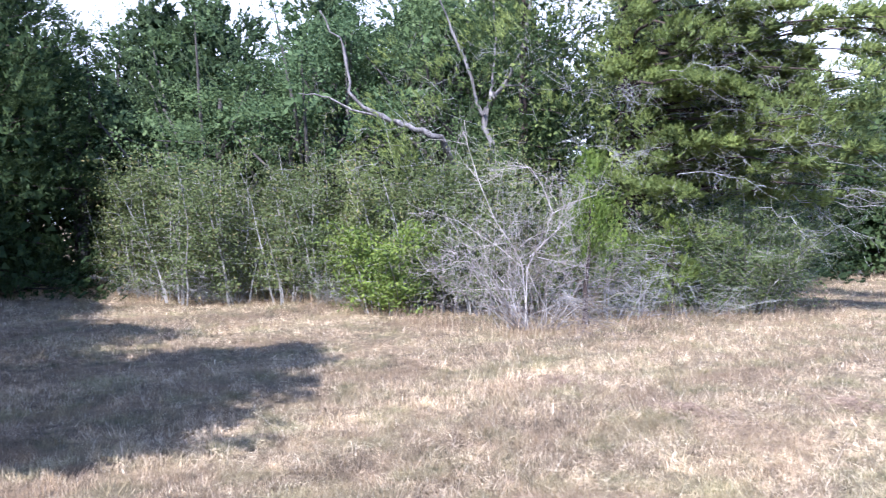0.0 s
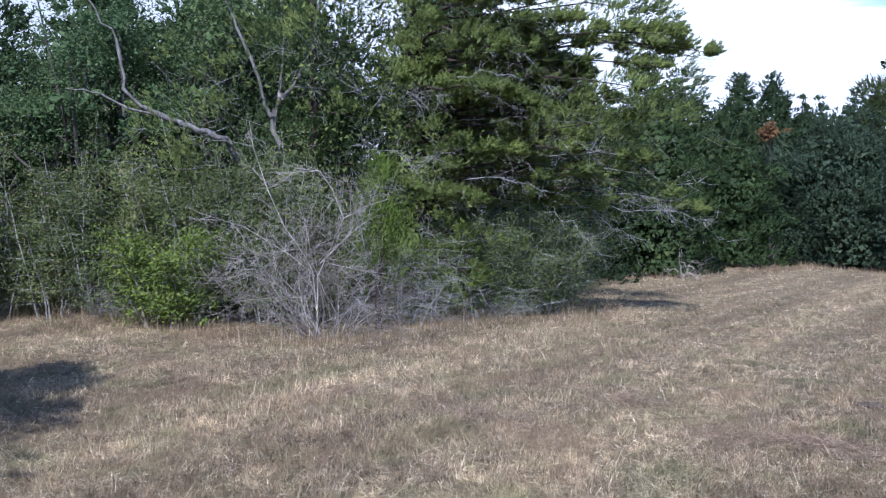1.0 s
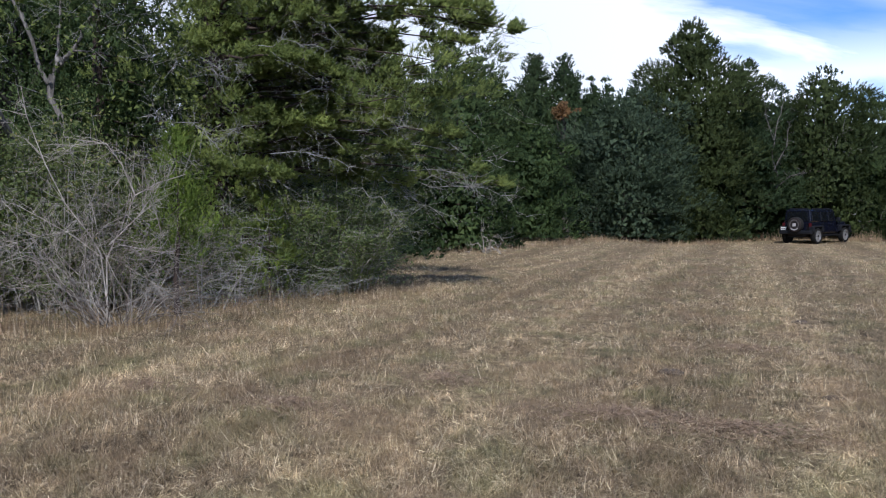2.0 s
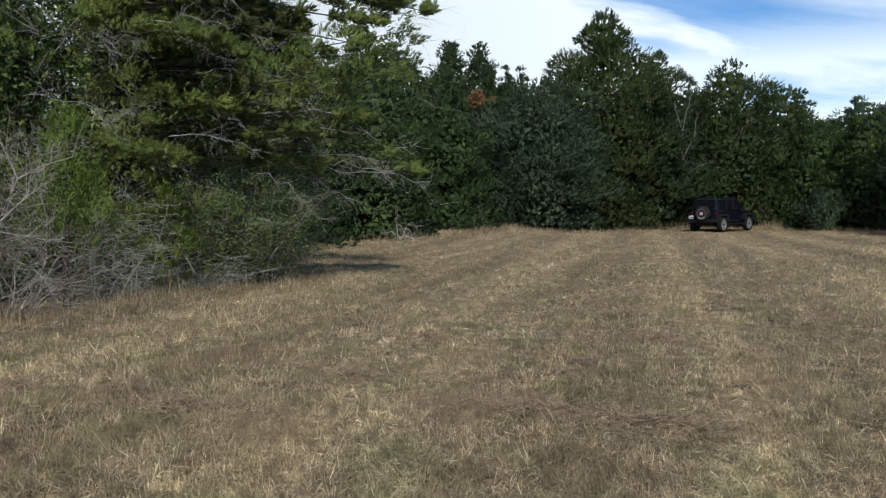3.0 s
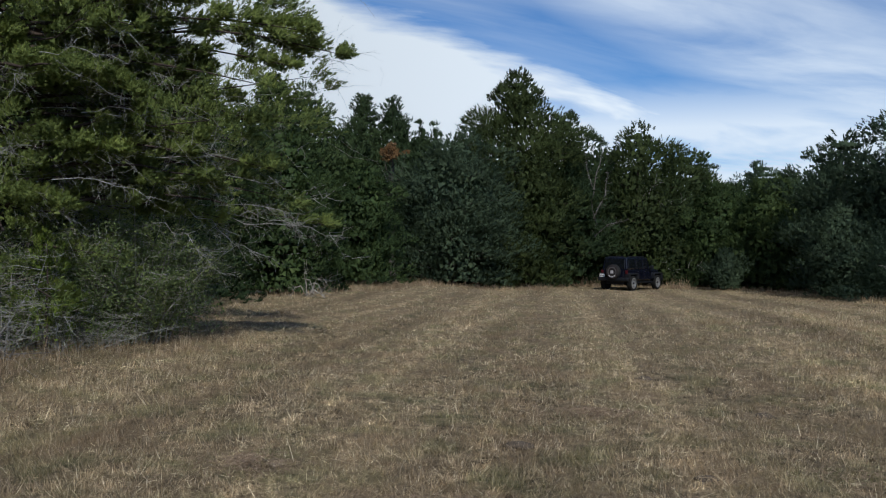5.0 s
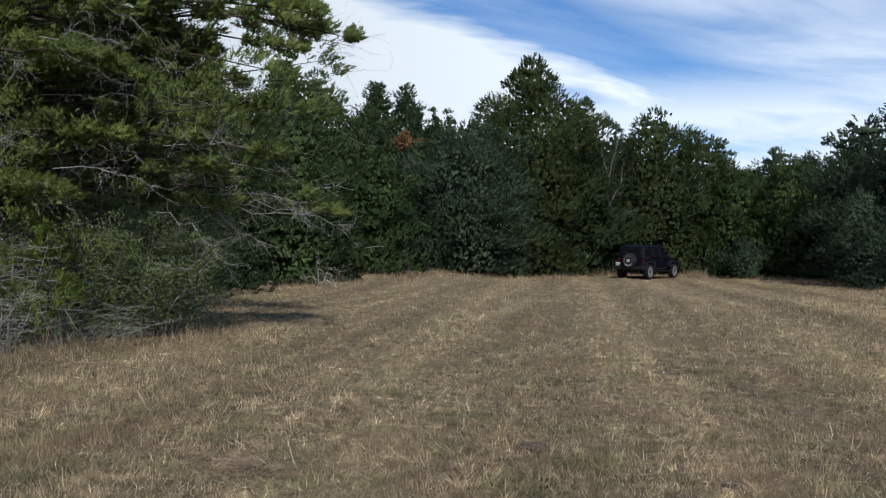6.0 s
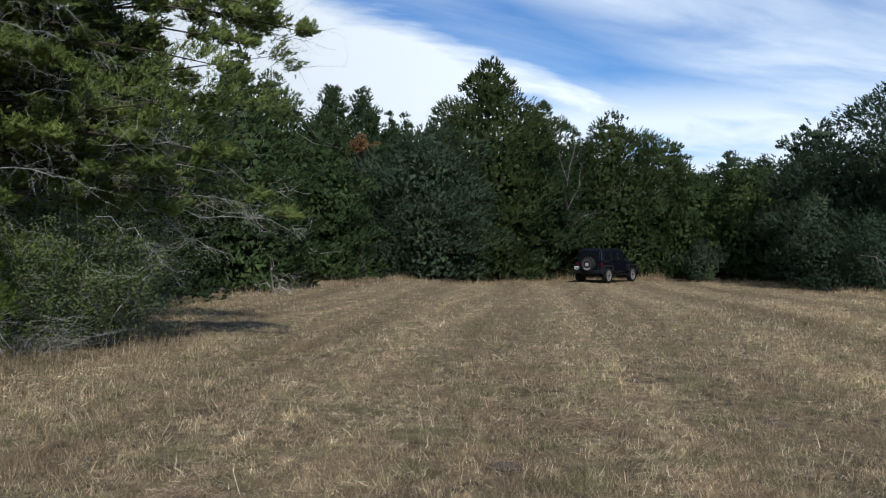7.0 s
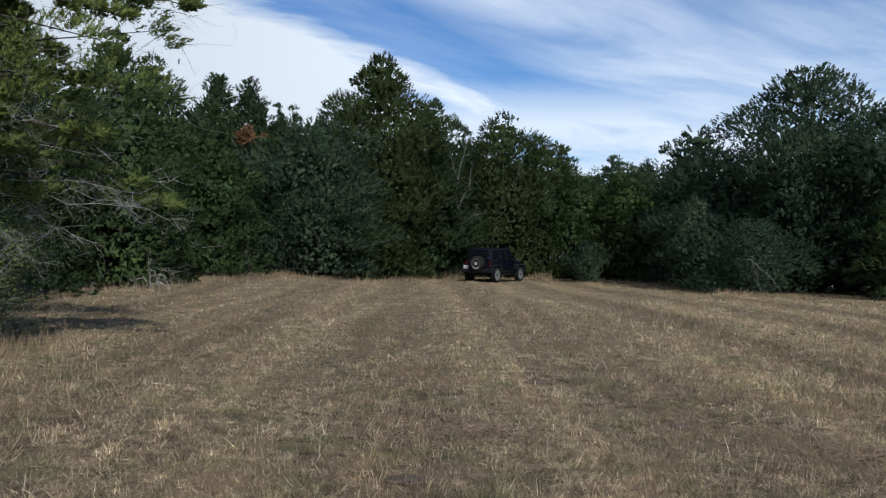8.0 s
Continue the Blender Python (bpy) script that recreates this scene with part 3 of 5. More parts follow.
def evergreen(name, loc, height, radius, seed, label, shape="spire", boughs=130, each=44, spray=0.34, per=13, leaf=(0.13, 0.05), base=0.03, material="cedar_shaded",
              wide=0.2, thick=0.5, droop=0.06, trunk_r=None, group="cedars round the clearing", ragged=0.16, upright=0.35, dead=0, wood="bark", gap=None, reach=(), bare=(), limbs=0, longest=9.0, inside=3200, holes=(0.9, -0.44)):
    """A full conifer: a trunk, limbs and boughs that carry pointed sprays."""
    rng = np.random.default_rng(seed)
    tree = thing(name, (loc[0], loc[1], float(ground_z(loc[0], loc[1]))), label, "tree", group)
    tr = trunk_r or height * 0.018
    k = 9
    zs = np.linspace(-0.1, height * 0.95, k)
    wob = np.cumsum(rng.normal(size=(k, 2)) * height * 0.007, 0)
    wob[0] = 0
    tpts = np.column_stack([wob, zs])
    wood_s = Sticks()
    wood_s.tube(tpts, tr * (1 - 0.93 * np.linspace(0, 1, k)) * np.where(np.arange(k) == 0, 1.35, 1.0), 9)
    axis = lambda z: np.array([np.interp(z, zs, tpts[:, 0]), np.interp(z, zs, tpts[:, 1]), z])
    # more boughs where the crown is wide
    grid = np.linspace(base, 0.985, 200)
    cum = np.cumsum([profile(shape, g) + 0.3 for g in grid])
    us = np.interp((np.arange(boughs) + rng.random(boughs)) / boughs * cum[-1], cum, grid)
    PP, NN, AA, LS = [], [], [], []
    field = unit(np.array([1.0 - loc[0], 14.0 - loc[1]]))
    az = rng.uniform(0, 6.28)
    for u in us:
        az += 2.4 + rng.normal() * 0.4
        R = radius * profile(shape, u)
        out = np.array([math.cos(az), math.sin(az), 0.0])
        lump = 1.0 + ragged * 2.8 * noise.noise((math.cos(az) * 1.6 + seed, math.sin(az) * 1.6, u * height / 1.9))
        reach_r = R * rng.uniform(0.9 - ragged, 1.08 + ragged * 0.4) * lump
        if gap and gap[1] < u < gap[2] and math.cos(az - gap[0]) > 0.8:
            reach_r *= 0.38
        reach_r = min(reach_r, radius * 1.12)
        ext = np.array([min(0.42 * reach_r + 0.12, longest), radius * wide * rng.uniform(0.75, 1.3) * (0.45 + 0.55 * R / radius) + 0.1, 0.0])
        ext[2] = thick * ext[1] * rng.uniform(0.8, 1.25)
        c = axis(u * height) + out * max(0.0, reach_r - ext[0]) + np.array([0, 0, -droop * reach_r])
        c[2] = max(c[2], ext[2] * 0.6)
        m = max(10, int(each * rng.uniform(0.8, 1.2) * (0.5 + 0.5 * R / radius)))
        P, N = bough_points(rng, c, out, ext, m)
        P[:, 2] = np.maximum(P[:, 2], 0.05)
        A = N * 0.5 + out * 0.45 + np.array([0, 0, upright + 0.35 * u]) + rng.normal(size=P.shape) * 0.22
        PP.append(P), NN.append(N), AA.append(A), LS.append(spray * rng.uniform(0.6, 1.25, len(P)) * (0.5 + 0.5 * R / radius))
        root = axis(max(0.02, u * height - 0.1 * reach_r))
        mid = (root + c) / 2 + rng.normal(size=3) * 0.05 * reach_r
        end = c + out * ext[0] * 0.5
        line = np.array([root, root * 0.6 + mid * 0.4 + rng.normal(size=3) * 0.02 * reach_r, mid, mid * 0.5 + end * 0.5 + rng.normal(size=3) * 0.03 * reach_r, end])
        if height > 3.5 and out[0] * field[0] + out[1] * field[1] > 0.1:
            wood_s.tube(line, np.linspace(max(0.014, tr * 0.22 * (1 - 0.6 * u)), 0.005, 5), 5)
        if dead and rng.random() < dead:
            dead_s = Sticks()
            twigs_from(dead_s, rng, np.array([mid, c - np.array([0, 0, ext[2]]), c + out * ext[0] * 1.1 - np.array([0, 0, ext[2] * 0.6])]), 0.0035 if leaf[0] < 0.075 else 0.012, 10, 0.9, 0.7, 2, 0.0)
            tagged(dead_s.make("dead_twig", MAT["twig"], tree, smooth=False), "bare grey twigs under the foliage", kind="stuff")
    # long limbs that carry flat drooping boughs towards the open
    for x, y, z, size in reach:
        tip = np.array([x - loc[0], y - loc[1], z])
        root = axis(min(height * 0.9, z + 0.1 * np.linalg.norm(tip[:2])))
        sl = np.linspace(0, 1, 9)[:, None]
        pts = root + (tip - root) * sl + np.array([0, 0, 1.0]) * np.sin(sl * 2.6) * 0.3 + np.cumsum(rng.normal(size=(9, 3)) * 0.11, 0) * (1 - sl)
        wood_s.tube(pts, np.linspace(0.042, 0.005, 9), 6)
        out = unit(np.array([tip[0], tip[1], 0.0]))
        for f in np.arange(0.3, 1.01, 0.075):
            side = np.array([-out[1], out[0], 0.0]) * rng.normal() * 0.5 * (1.15 - f) + np.array([0, 0, rng.normal() * 0.14 * (1.15 - f)])
            c = np.array([np.interp(f, sl[:, 0], pts[:, i]) for i in range(3)]) + side
            ext = np.array([0.34, 0.32, 0.16]) * size * rng.uniform(0.5, 1.15) * (1.3 - 0.7 * f)
            P, N = bough_points(rng, c, out, ext, int(125 * size * (ext[0] / 0.34)))
            PP.append(P), NN.append(N), AA.append(N * 0.45 + out * 0.55 + np.array([0, 0, 0.2]) + rng.normal(size=P.shape) * 0.25), LS.append(spray * rng.uniform(0.5, 1.1, len(P)))
        dead_s = Sticks()
        twigs_from(dead_s, rng, pts[2:] - np.array([0, 0, 0.12]), 0.0033, 22, 0.7, 0.6, 2, -0.15)
        tagged(dead_s.make("dead_twig", MAT["twig"], tree, smooth=False), "bare grey twigs under the foliage", kind="stuff")
    # single dead boughs at the outside of the crown
    for x0, y0, z0, x1, y1, z1 in bare:
        a, b = np.array([x0 - loc[0], y0 - loc[1], z0]), np.array([x1 - loc[0], y1 - loc[1], z1])
        sl = np.linspace(0, 1, 9)[:, None]
        pts = a + (b - a) * sl + rng.normal(size=(9, 3)) * 0.035 + np.array([0, 0, 0.1]) * np.sin(sl * 3.1)
        dead_s = Sticks()
        dead_s.tube(pts, np.linspace(0.0065, 0.0025, 9), 5)
        twigs_from(dead_s, rng, pts[2:], 0.003, 16, 0.5, 0.5, 2, -0.05)
        tagged(dead_s.make("dead_branch", MAT["twig"], tree, smooth=False), "bare grey dead branch", kind="stuff")
    # bare dead limbs that stick out on the open side
    for q in range(limbs):
        a, z0 = rng.uniform(-1.75, 0.5), rng.uniform(1.0, 4.4)
        ln = rng.uniform(2.4, 4.0) * (1.0 if z0 < 3.5 else 0.85)
        sl = np.linspace(0, 1, 9)
        bend = a + rng.normal() * 0.3 * sl + rng.normal() * 0.2 * sl ** 2
        pts = np.column_stack([np.cumsum(np.cos(bend)) / 9 * ln, np.cumsum(np.sin(bend)) / 9 * ln, z0 + ln * (rng.uniform(0.0, 0.2) * sl - rng.uniform(0.05, 0.25) * sl ** 2)])
        pts[1:] += rng.normal(size=(8, 3)) * 0.06
        pts[:, 2] = np.maximum(pts[:, 2], 0.8)
        dead_s = Sticks()
        dead_s.tube(pts, np.linspace(0.007, 0.0025, 9), 5)
        twigs_from(dead_s, rng, pts[3:], 0.003, 16, 0.6, 0.6, 2, -0.05)
        tagged(dead_s.make("dead_branch", MAT["twig"], tree, smooth=False), "bare grey dead branch", kind="stuff")
    # the leader
    top = tpts[-1]
    m = 26
    PP.append(top + np.column_stack([rng.normal(size=(m, 2)) * 0.09, rng.uniform(-0.07, 0.0, m) * height]))
    NN.append(unit(rng.normal(size=(m, 3)) + np.array([0, 0, 0.4])))
    AA.append(np.column_stack([rng.normal(size=(m, 2)) * 0.4, np.ones(m)])), LS.append(spray * rng.uniform(0.5, 0.9, m))
    P, N, A, LS = np.concatenate(PP), np.concatenate(NN), np.concatenate(AA), np.concatenate(LS)
    # foliage stands in tufts with openings between
    freq, level = holes
    tuft = np.array([noise.noise((x * freq + seed, y * freq, z * freq * 1.25)) for x, y, z in P])
    keep = facing(rng, loc, P, len(P))
    keep &= tuft > level
    C, D, L, W, face = sprays(rng, P[keep], N[keep], A[keep], LS[keep], per, leaf)
    # dense old growth near the trunk
    if inside:
        u = rng.choice(us, inside)
        a, rr = rng.uniform(0, 6.28, inside), radius * np.array([profile(shape, v) for v in u]) * 0.6 * np.sqrt(rng.random(inside))
        if gap:
            rr = np.where(np.cos(a - gap[0]) > 0.8, rr * 0.4, rr)
        CC = np.column_stack([np.cos(a) * rr, np.sin(a) * rr, u * height * 0.97])
        CC[:, :2] += np.column_stack([np.interp(CC[:, 2], zs, tpts[:, i]) for i in range(2)])
        big = min(0.5, radius * 0.1, leaf[0] * (1.5 if leaf[0] < 0.075 else 3.2)) * rng.uniform(0.5, 1.2, inside)
        C, D = np.concatenate([C, CC]), np.concatenate([D, rng.normal(size=(inside, 3))])
        L, W, face = np.concatenate([L, big]), np.concatenate([W, big * 0.75]), np.concatenate([face, np.column_stack([np.cos(a), np.sin(a), 0 * a + 0.3])])
    V, F = slivers(C, D, L, W, rng, face)
    V, soft = rounded(V, face, rng)
    wood_s.make("trunk", MAT[wood], tree, "fissured grey-brown trunk with limbs")
    mesh_object("crown", V, F, MAT[material], tree, "scaly evergreen foliage in sprays", normals=soft)
    return tree


def profile(shape, u):
    """How wide a crown is at the share u of its height."""
    if shape == "cone":
        return min(1.0, (1 - u) * 1.45 + 0.06) * (0.75 + 0.25 * min(1, u / 0.2))
    if shape == "spire":
        return min(1.0, 1.6 * (1 - u) ** 0.64)
    if shape == "peak":
        return min(1.0, 0.1 + 2.7 * (1 - u) ** 0.95)
    if shape == "broad":
        return min(1.0, 0.72 + 0.9 * u) * min(1.0, (3.0 * (1.0 - u)) ** 0.55)
    if shape == "round":
        return min(1.0, (4.2 * (1 - u)) ** 0.55)
    if shape == "great":
        return min(1.0, 0.5 + 1.6 * max(0.0, u - 0.12)) * (1 - 0.7 * max(0.0, u - 0.45) ** 1.5 / 0.41)
    if shape == "dome":
        return min(1.0, (2.5 * (1 - u)) ** 0.8 + 0.05)
    return max(0.1, math.sin(math.pi * min(0.98, 0.1 + 0.88 * u ** 0.85))) ** 0.7


def oak(name, loc, height, radius, seed, label, n=16000, leaf=(0.12, 0.06), lobes=34, skirt=0.1, material="oak_sunlit", group="oaks round the clearing", lobe=0.3, core=1800, near=False):
    """An oak with open lobes of leaves on spreading limbs."""
    n = n if near else int(n * 1.6)
    rng = np.random.default_rng(seed)
    tree = thing(name, (loc[0], loc[1], float(ground_z(loc[0], loc[1]))), label, "tree", group)
    tr = height * 0.025
    fork = height * rng.uniform(0.2, 0.3)
    wood_s = Sticks()
    wood_s.tube([(0, 0, -0.1), (0.02, 0.03, fork * 0.5), (rng.normal() * 0.1, rng.normal() * 0.1, fork), (rng.normal() * 0.3, rng.normal() * 0.3, height * 0.62)], [tr * 1.3, tr, tr * 0.85, tr * 0.3], 9)
    cen, siz = [], []
    for q in range(lobes):
        d = rng.normal(size=3)
        d /= np.linalg.norm(d)
        rr = rng.uniform(0.45, 0.9) if q > lobes * 0.15 else rng.uniform(0.0, 0.4)
        mid = height * (0.5 + skirt * 0.5)
        half = height * (0.5 - skirt * 0.5)
        s = radius * lobe * rng.uniform(0.6, 1.25)
        c = np.array([d[0] * (radius - s * 0.7) * rr / 0.9, d[1] * (radius - s * 0.7) * rr / 0.9, mid + d[2] * (half - s * 0.6) * rr / 0.9])
        # widest a little below the middle
        t = (c[2] / height - 0.4)
        c[:2] *= 1.12 - 0.55 * max(0, t) - 0.25 * max(0, -t)
        cen.append(c), siz.append(s)
        st = np.array([0, 0, fork * rng.uniform(0.7, 1.3)])
        midp = (st + c) / 2 + rng.normal(size=3) * 0.12 * radius
        wood_s.tube([st, st * 0.6 + midp * 0.4, midp, c], [tr * 0.5, tr * 0.36, tr * 0.24, tr * 0.06], 5)
    cen, siz = np.array(cen), np.array(siz)
    # small sprays over each lobe
    sub = 16
    sd = unit(rng.normal(size=(lobes, sub, 3)) + np.array([0, 0, 0.25]))
    sc = cen[:, None] + sd * (siz[:, None] * rng.uniform(0.45, 1.05, (lobes, sub)))[..., None] * np.array([1, 1, 0.8])
    ss = np.repeat(siz[:, None] * 0.4, sub, 1)
    sc, ss = sc.reshape(-1, 3), ss.ravel() * rng.uniform(0.6, 1.3, lobes * sub)
    w = ss ** 2
    pick = rng.choice(len(sc), n, p=w / w.sum())
    g = ball(rng, n, ss[pick] * 1.15, 0.7)
    C = sc[pick] + g
    C[:, 2] = np.maximum(C[:, 2], 0.06)
    L, W = leaf_sizes(rng, n, leaf, 1.6)
    keep = facing(rng, loc, C, n)
    C, L, W = C[keep], L[keep], W[keep]
    face = unit(g[keep] + 1e-6) + unit(sc[pick][keep] - np.array([0, 0, height * 0.4])) * 0.8 + np.array([0, 0, 0.3])
    n = len(C)
    D = rng.normal(size=(n, 3)) + np.array([0, 0, 0.1])
    q = rng.integers(0, lobes, core)
    CC = cen[q] + unit(rng.normal(size=(core, 3))) * (siz[q] * 0.55 * rng.random(core))[:, None]
    CC[:, :2] *= rng.uniform(0.5, 1.0, core)[:, None]
    big = np.full(core, max(leaf[0] * 2.2, min(radius * 0.07, 0.28))) * rng.uniform(0.6, 1.2, core)
    C, D = np.concatenate([C, CC]), np.concatenate([D, rng.normal(size=(core, 3))])
    L, W = np.concatenate([L, big]), np.concatenate([W, big * 0.6])
    face = np.concatenate([face, CC - np.array([0, 0, height * 0.4])])
    V, F = kites(C, D, L, W, rng, 0.08, face) if near else slivers(C, D, L, W * 1.25, rng, face)
    wood_s.make("trunk", MAT["bark_oak"], tree, "dark grey trunk with spreading limbs")
    mesh_object("crown", V, F, MAT[material], tree, "small leathery dark leaves in clumps")
    return tree


def ball(rng, n, siz, flat):
    """Points that fill flattened balls; the first fifth sits in the heart of them."""
    rad = rng.random(n) ** 0.42
    rad[: n // 4] *= 0.55
    g = unit(rng.normal(size=(n, 3))) * (rad * siz)[:, None]
    g[:, 2] *= flat
    return g


def leaf_sizes(rng, n, leaf, heart):
    k = rng.uniform(0.6, 1.3, n)
    k[: n // 4] *= heart
    return leaf[0] * k, leaf[1] * k * rng.uniform(0.8, 1.25, n)


def facing(rng, loc, C, n):
    """Which leaves to keep: full on the side of the open field, thinner towards the wood."""
    d = np.array([1.0 - loc[0], 14.0 - loc[1]])
    d /= np.linalg.norm(d)
    side = C[:, 0] * d[0] + C[:, 1] * d[1]
    return (side > -0.3) | (rng.random(n) < 0.4)


def at_place(x, y, turn=0.0, size=1.0, tall=1.0):
    return pose(x, y, float(ground_z(x, y)), 0, 0, turn) @ Matrix.Diagonal((size, size, size * tall, 1))


def shrub(name, loc, height, radius, seed, label, stems=9, n=8000, leaf=(0.045, 0.024), material="yaupon", twigs=9, group="shrubs along the wood's edge",
          sparse=0.5, low=0.0, category="shrub", arch=0.22, wood="stem"):
    """An upright shrub of several thin grey stems with fine side twigs and small leaves."""
    rng = np.random.default_rng(seed)
    bush = thing(name, (loc[0], loc[1], float(ground_z(loc[0], loc[1]))), label, category, group)
    cen, siz = [], []
    for s in range(stems):
        a, rr = rng.uniform(0, 6.28), radius * 0.45 * math.sqrt(rng.random())
        d = np.array([math.cos(a) * arch, math.sin(a) * arch, 1.0])
        ln = height * rng.uniform(0.6, 1.05)
        pts = wander(rng, (math.cos(a) * rr, math.sin(a) * rr, -0.05), d, ln, 7, 0.09 + 0.16 * max(0.0, arch - 0.22), 0.03 - 0.18 * max(0.0, arch - 0.22))
        st = Sticks()
        r0 = (0.006 if wood == "twig" else 0.008) + 0.009 * rng.random()
        st.tube(pts, r0 * np.linspace(1.2, 0.25, 8), 5)
        tw = int(twigs * ln)
        k = rng.uniform(0.12, 1.0, tw) * 6.99
        i = k.astype(int)
        fr = (k - i)[:, None]
        P0 = pts[i] * (1 - fr) + pts[i + 1] * fr
        ta = rng.uniform(0, 6.28, tw)
        D = unit(np.stack([np.cos(ta), np.sin(ta), rng.uniform(-0.12, 0.32, tw)], 1))
        tl = rng.uniform(0.25, 1.0, tw) * radius * 0.75 * (1.15 - 0.6 * k / 7)
        mid = P0 + D * tl[:, None] * 0.5
        end = mid + unit(D + rng.normal(size=(tw, 3)) * 0.35) * tl[:, None] * 0.5
        st.straight(P0, mid, 0.0036, 0.003)
        st.straight(mid, end, 0.003, 0.0012)
        q = rng.random((tw, 3)) ** 0.7
        for col in range(3):
            f0 = q[:, col:col + 1]
            base_p = np.where(f0 < 0.5, P0 + (mid - P0) * f0 * 2, mid + (end - mid) * (f0 * 2 - 1))
            tip = base_p + unit(rng.normal(size=(tw, 3)) + np.array([0, 0, 0.3])) * 0.16 * tl[:, None]
            st.straight(base_p, tip, 0.0025, 0.001)
            cen.append((base_p + tip) / 2), siz.append(np.full(tw, 0.10 + 0.06 * sparse))
        st.make("stem", MAT[wood], bush, "slender grey stem with twigs", smooth=False)
    cen, siz = np.concatenate(cen), np.concatenate(siz)
    if n:
        keep = cen[:, 2] > low
        cen, siz = cen[keep], siz[keep]
        pick = rng.integers(0, len(cen), n)
        C = cen[pick] + rng.normal(size=(n, 3)) * siz[pick][:, None] * np.array([0.9, 0.9, 0.5])
        C[:, 2] = np.maximum(C[:, 2], 0.04)
        V, F = kites(C, rng.normal(size=(n, 3)) + np.array([0, 0, 0.2]), leaf[0] * rng.uniform(0.6, 1.3, n), leaf[1] * rng.uniform(0.7, 1.3, n), rng, 0.08, unit(C * np.array([1, 1, 0]) + 1e-6) * 0.5 + np.array([0, 0, 0.8]))
        mesh_object("leaves", V, F, MAT[material], bush, "small oval green leaves")
    return bush


def live_oak(name, loc, height, radius, seed, label, boughs=150, each=44, spray=0.36, per=12, leaf=(0.11, 0.062), material="oak_grey", ragged=0.28):
    """A broad evergreen oak: round boughs down to the grass, with short leafy sprigs."""
    return evergreen(name, loc, height, radius, seed, label, "broad", boughs, each, spray, per, leaf, 0.04, material, 0.27, 0.62, 0.03, height * 0.024, "oaks round the clearing", ragged, 0.3, 0, "bark_oak", inside=4600, holes=(0.55, -0.32))


CEDAR = "dense dark green cedar with scaly foliage at the clearing's edge"
OAK = "broad dark grey-green oak with foliage down to the grass"

# far end of the clearing
FINE = (0.112, 0.042)
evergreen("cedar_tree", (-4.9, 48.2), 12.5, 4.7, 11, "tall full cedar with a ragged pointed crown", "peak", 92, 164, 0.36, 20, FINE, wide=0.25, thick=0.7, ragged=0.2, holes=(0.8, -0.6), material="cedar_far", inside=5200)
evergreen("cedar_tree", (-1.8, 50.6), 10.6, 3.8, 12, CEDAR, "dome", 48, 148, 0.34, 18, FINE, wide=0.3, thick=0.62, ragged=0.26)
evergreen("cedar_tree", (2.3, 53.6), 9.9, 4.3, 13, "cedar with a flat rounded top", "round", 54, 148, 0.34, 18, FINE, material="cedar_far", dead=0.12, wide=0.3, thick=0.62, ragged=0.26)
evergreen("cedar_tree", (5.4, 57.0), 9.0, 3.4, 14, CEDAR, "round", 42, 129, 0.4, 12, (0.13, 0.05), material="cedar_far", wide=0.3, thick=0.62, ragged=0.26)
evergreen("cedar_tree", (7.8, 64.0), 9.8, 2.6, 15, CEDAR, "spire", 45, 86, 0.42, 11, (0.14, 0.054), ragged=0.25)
evergreen("cedar_tree", (12.2, 67.0), 9.0, 3.9, 22, CEDAR, "round", 38, 117, 0.45, 11, (0.15, 0.056), material="oak_grey", wide=0.26)
live_oak("oak_tree", (-7.2, 42.6), 7.9, 4.6, 21, OAK, 67, 168, 0.34, 18, (0.09, 0.054))
live_oak("oak_tree", (12.6, 45.5), 8.3, 4.0, 23, OAK, 54, 156, 0.34, 18, (0.092, 0.056))
live_oak("oak_tree", (16.1, 40.5), 10.4, 5.0, 24, "large spreading oak with a high ragged crown", 86, 188, 0.34, 18, (0.092, 0.056), ragged=0.36)
live_oak("oak_tree", (20.0, 37.0), 9.4, 4.6, 25, OAK, 61, 156, 0.34, 18, (0.092, 0.056), ragged=0.24)
live_oak("oak_tree", (12.6, 36.8), 3.1, 2.6, 26, "low young oak with grey-green leaves", 50, 78, 0.24, 11, (0.07, 0.042))
live_oak("oak_tree", (11.4, 40.6), 4.3, 2.3, 17, "low young oak with grey-green leaves", 46, 90, 0.26, 12, (0.075, 0.045))
live_oak("oak_tree", (7.5, 49.4), 2.3, 1.6, 18, "low grey-green oak bush near the car", 30, 60, 0.24, 12, (0.08, 0.048))
evergreen("cedar_tree", (17.0, 32.0), 4.6, 2.2, 27, "green bushy cedar beside the oaks", "dome", 38, 110, 0.24, 12, (0.085, 0.034), material="cedar_mid")
evergreen("cedar_tree", (7.4, 53.5), 6.6, 3.2, 28, CEDAR, "dome", 42, 117, 0.34, 16, FINE, material="cedar_mid", wide=0.31, thick=0.6, ragged=0.26)
evergreen("cedar_tree", (10.2, 51.0), 6.8, 3.2, 29, CEDAR, "dome", 42, 117, 0.34, 16, FINE, material="cedar_mid", wide=0.31, thick=0.6, ragged=0.26)

